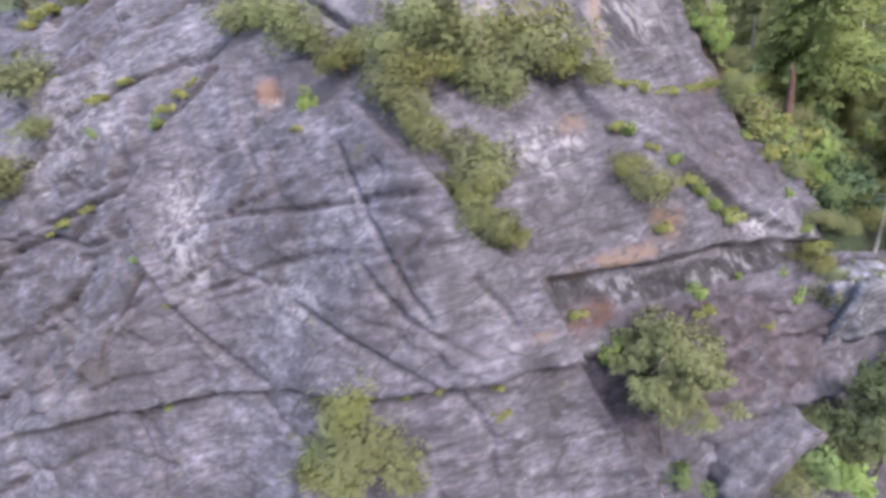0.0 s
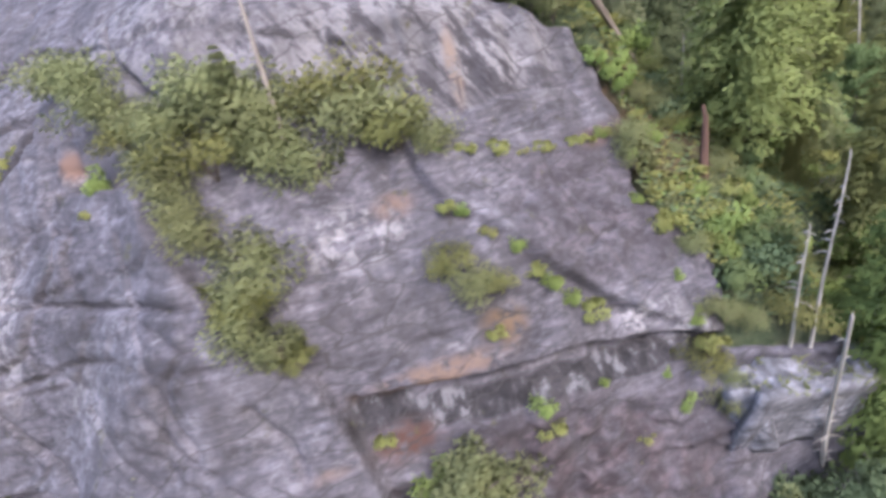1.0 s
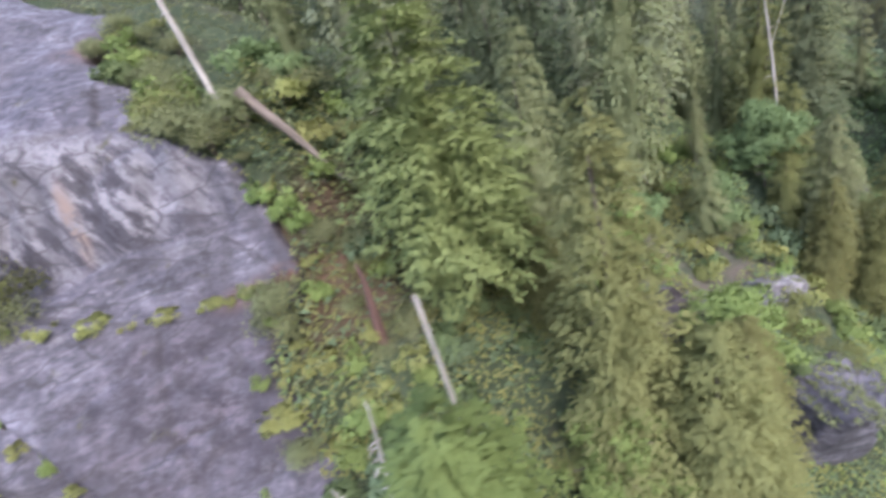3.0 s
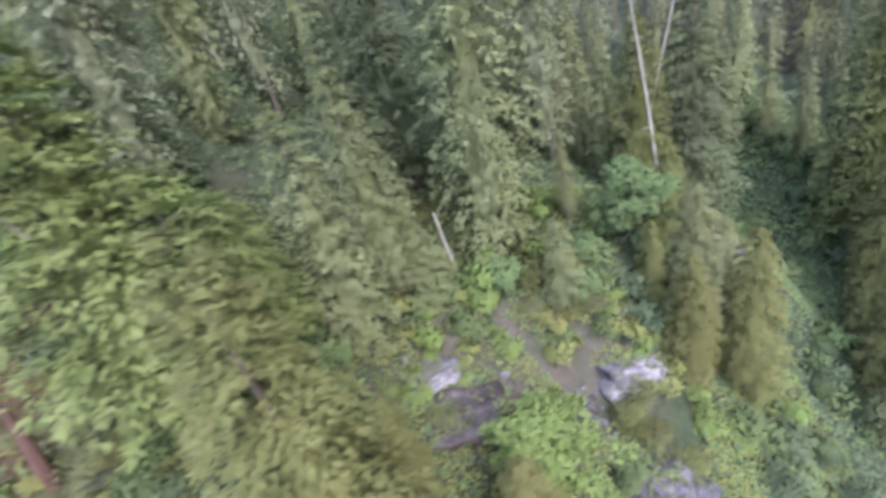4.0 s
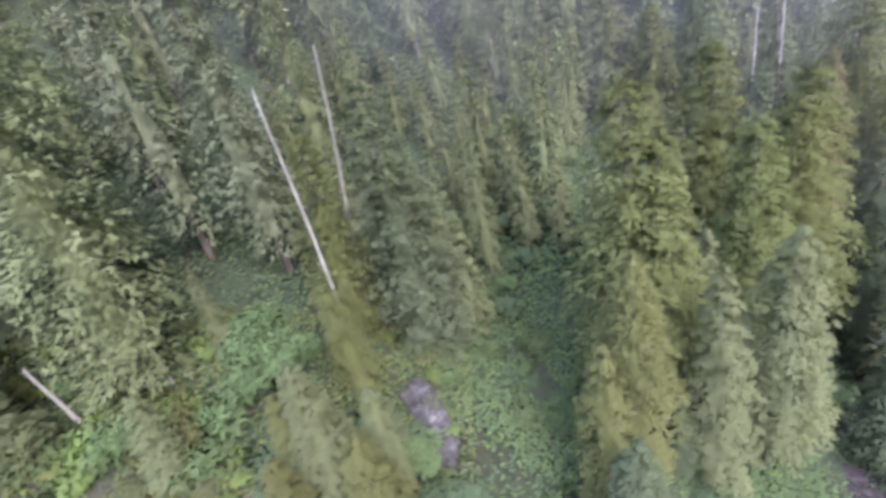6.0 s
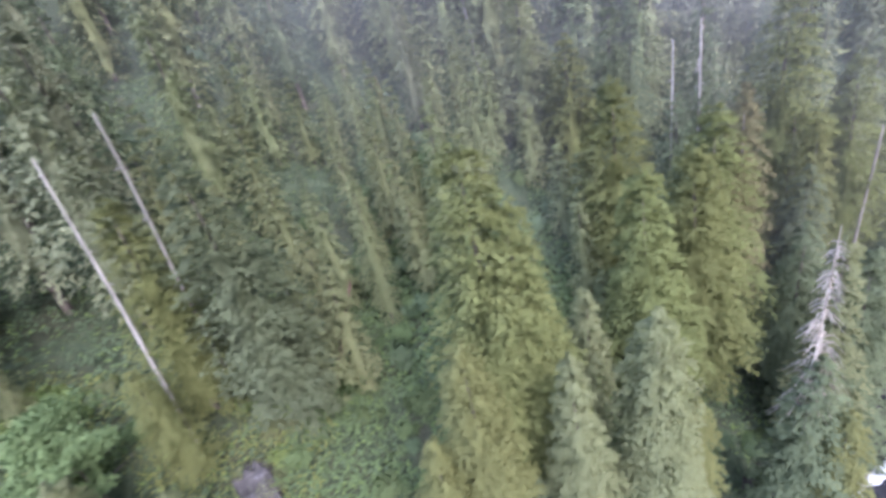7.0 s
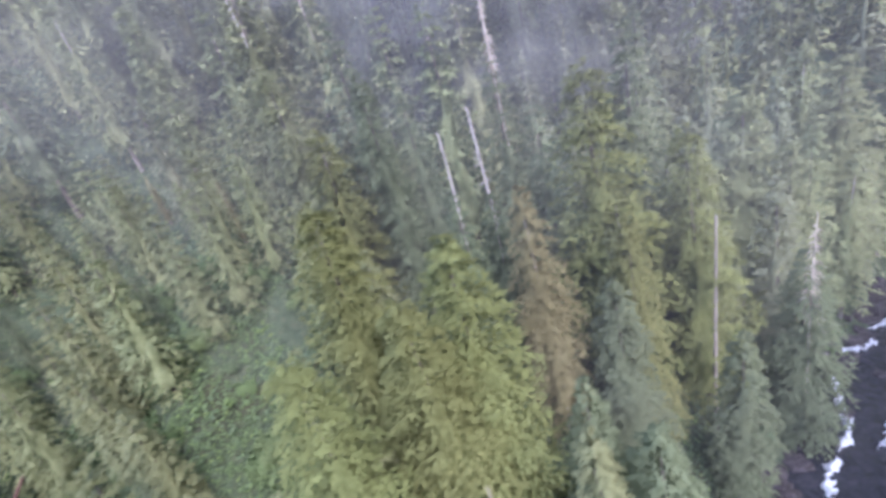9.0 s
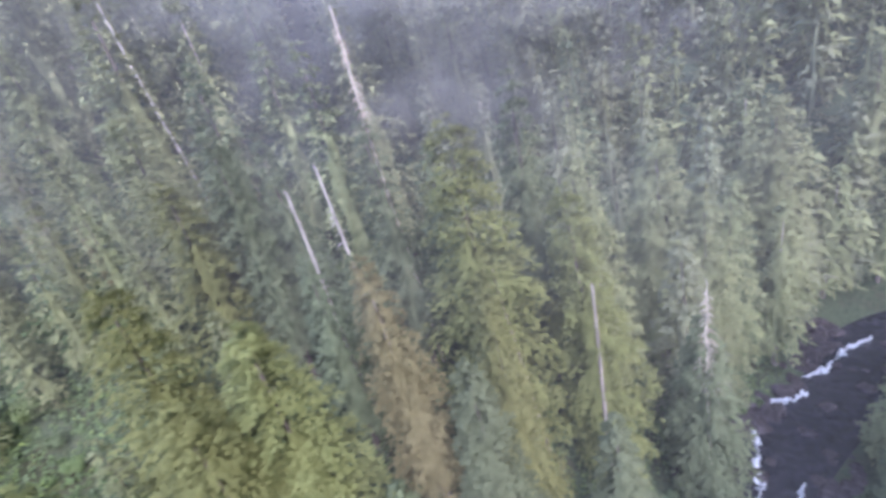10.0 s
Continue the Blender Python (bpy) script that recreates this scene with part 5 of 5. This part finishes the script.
def undergrowth(seed, n, mat, leaf, label, x0=20, x1=135, y0=20, y1=110):
    """Low leaves over the forest floor in view."""
    g = np.random.default_rng(seed)
    x, y = g.uniform(x0, x1, n), g.uniform(y0, y1, n)
    bare = ((x - 42.5) / 8.5) ** 2 + ((y - 36) / 4.5) ** 2 < 1
    patchy = np.sin(x * 0.9 + 2 * np.sin(y * 0.5)) * np.sin(y * 0.8 + np.sin(x * 0.6)) > 0.05
    keep = (~bare | patchy) & (creek_side(x, y)[0] > 3.5) & (rock_part(x, y, height(x, y)) < 0.3)
    x, y = x[keep], y[keep]
    base = np.stack([x, y, height(x, y) + 0.2 + 1.1 * g.uniform(0, 1, len(x)) * (0.4 + 0.6 * np.sin(x * 0.9) * np.sin(y * 0.8))], -1)
    t = g.uniform(0, 2 * np.pi, len(x))
    out = np.stack([np.cos(t), np.sin(t), g.uniform(-0.5, 0.5, len(x))], -1)
    ln = leaf * g.uniform(0.6, 1.5, len(x))
    acr = np.cross(out, np.stack([g.normal(0, 0.3, len(x)), g.normal(0, 0.3, len(x)), np.ones(len(x))], -1))
    ob = soften(mesh_object("undergrowth", *tufts(base, out * ln[:, None], acr * (ln * 0.25)[:, None]), mat), lambda co: co - [0, 0, 1], 0.4)
    return tagged(ob, label, "undergrowth", "", "stuff")


undergrowth(41, 125000, LEAVES_COOL, 0.36, "cool green ferns and leaves over the forest floor")
undergrowth(42, 50000, LEAVES, 0.3, "fresh green low plants between the trees")
undergrowth(43, 26000, LEAVES_GOLD, 0.2, "yellow-green low plants over the open terrace", 31, 60, 29, 51)
undergrowth(46, 26000, LEAVES_FRESH, 0.32, "fresh green plants filling the clearing", 58, 84, 46, 80)
undergrowth(44, 9000, GRASS, 0.26, "yellowing grass and moss on the rock's rim", 19, 33, 22, 40)
undergrowth(45, 14000, LEAVES_OLIVE, 0.4, "olive low plants on the hill behind the cliff", -40, 33, 24, 62)


# ---- broad-leaved trees at the cliff's foot ----
def leafy_tree(seed, h, radius, mat, label):
    root = tagged(new("leafy_tree"), label, "tree", "leafy trees")
    r = random.Random(seed)
    mesh_object("trunk", *tube(trunk_path(seed, h * 0.9, 0.011 * h, 0.0, 2.0, 0.25)), BARK, root, "", True)
    limbs = []
    for k in range(16):
        z, a, ln = h * r.uniform(0.4, 0.9), r.uniform(0, 6.28), radius * r.uniform(0.5, 1.0)
        limbs.append(tube([((0, 0, z), 0.06), ((0.5 * ln * math.cos(a), 0.5 * ln * math.sin(a), z + 0.3 * ln), 0.04), ((ln * math.cos(a), ln * math.sin(a), z + 0.4 * ln), 0.015)], 4))
    tagged(mesh_object("limbs", *joined(limbs), BARK, root), "", "", "", "stuff")
    g = np.random.default_rng(seed)
    n = 70
    k = g.uniform(0, 1, n)
    t = g.uniform(0, 2 * np.pi, n)
    rr = radius * np.sin(np.pi * (0.12 + 0.8 * k)) * g.uniform(0.35, 1.0, n)
    pieces = []
    for i in range(n):
        v, f = leaf_cloud(seed * 100 + i, 2, 110, radius * 0.5, 0.17)
        v = (np.array(v) + [rr[i] * math.cos(t[i]), rr[i] * math.sin(t[i]), h * (0.42 + 0.54 * k[i])]).tolist()
        pieces.append((v, f))
    soften(mesh_object("crown", *joined(pieces), mat, root), lambda co: np.stack([0 * co[:, 0], 0 * co[:, 0], 0.6 * co[:, 2]], -1), 0.5)
    return root


stand(conifer("cedar", 51, 19.6, 2.6, 0.1, 420, 50, 0.7, LEAVES_BRIGHT, "bright green fine-needled tree rising from the gully", 0.3, None, 0.3, 0.4, 0.2), 29.2, 18.4, 34.8)
stand(leafy_tree(52, 12, 2.4, LEAVES, "green leafy tree at the foot of the rock"), 33.5, 24.5, 33.5)
stand(leafy_tree(57, 7.6, 2.1, LEAVES_OLIVE, "yellow-green leafy tree growing at the cliff's foot"), 9.2, 14.4, 38.6)
stand(leafy_tree(53, 9, 2.1, LEAVES_OLIVE, "green leafy tree below the hanging rock"), 21.5, 13.5, 31.5)
stand(leafy_tree(54, 9, 2.6, LEAVES_COOL, "green leafy tree in the dark gully"), 26.5, 14.5, 30.5)
stand(leafy_tree(55, 8, 2.4, LEAVES, "small leafy tree on the terrace edge"), 41.5, 30.5, 37.0)
stand(leafy_tree(56, 9, 2.2, LEAVES_FRESH, "small fresh green leafy tree on the terrace"), 50.5, 44.5, 41.0)


# ---- mist between the far trees ----
def make_mist(name, thick, lo, hi):
    m, n, l, b = material(name, 1.0)
    tc = n.new("ShaderNodeTexCoord")
    uv = n.new("ShaderNodeUVMap")
    f = noise_node(n, l, 0.045, 5, 0.6, tc.outputs["Object"], (1.0, 1.0, 1.6))
    f = ramp(n, l, f, (lo, (0, 0, 0)), (hi, (1, 1, 1)))
    sep = n.new("ShaderNodeSeparateXYZ")
    l.new(uv.outputs[0], sep.inputs[0])
    edges = []
    for k in (0, 1):
        e = ramp(n, l, sep.outputs[k], (0.0, (0, 0, 0)), (0.3, (1, 1, 1)), (0.7, (1, 1, 1)), (1.0, (0, 0, 0)))
        edges.append(e)
    a = times(n, l, times(n, l, times(n, l, edges[0], edges[1]), f), thick)
    d, t, mx = n.new("ShaderNodeBsdfTranslucent"), n.new("ShaderNodeBsdfTransparent"), n.new("ShaderNodeMixShader")
    d2, half = n.new("ShaderNodeBsdfDiffuse"), n.new("ShaderNodeMixShader")
    for q in (d, d2):
        q.inputs[0].default_value = (0.9, 0.915, 0.92, 1)
    l.new(d.outputs[0], half.inputs[1])
    l.new(d2.outputs[0], half.inputs[2])
    l.new(a, mx.inputs[0])
    l.new(t.outputs[0], mx.inputs[1])
    l.new(half.outputs[0], mx.inputs[2])
    l.new(mx.outputs[0], n["Material Output"].inputs[0])
    return m


MIST = make_mist("mist", 0.16, 0.4, 0.72)
HAZE = make_mist("valley_haze", 0.036, 0.1, 0.6)


def mist_wisp(x0, x1, y, z0, z1, seed, mat, label):
    """A drifting layer of mist, hollow and bulging like a curtain."""
    k, q = np.meshgrid(np.linspace(0, 1, 24), np.linspace(0, 1, 10), indexing="ij")
    x = x0 + (x1 - x0) * k
    z = z0 + (z1 - z0) * q
    yy = y + 5 * np.sin(k * 7 + seed) * np.sin(q * 3 + seed) + 4 * q
    ob = mesh_object("mist", *lattice(np.stack([x, yy, z], -1)), mat, None, "", True)
    layer = ob.data.uv_layers.new(name="spread")
    uv = np.stack([k, q], -1).reshape(-1, 2)
    idx = np.zeros(len(ob.data.loops), int)
    ob.data.loops.foreach_get("vertex_index", idx)
    layer.data.foreach_set("uv", uv[idx].ravel())
    return tagged(ob, label, "mist", "", "stuff")


for k, (x0, x1, y, z0, z1) in enumerate(((14, 74, 80, 60, 90), (60, 100, 90, 55, 78), (70, 112, 96, 54, 80), (40, 90, 100, 60, 88), (85, 130, 104, 52, 78), (30, 150, 116, 56, 100), (100, 190, 128, 46, 92), (55, 125, 90, 46, 84))):
    mist_wisp(x0, x1, y, z0, z1, k * 1.9, MIST, "thin white mist drifting between the trees")
for k, (x0, x1, y, z0, z1) in enumerate(((36, 175, 62, 20, 84), (15, 165, 74, 26, 96), (10, 190, 86, 26, 100))):
    mist_wisp(x0, x1, y, z0, z1, k * 2.3, HAZE, "faint damp haze hanging in the valley")
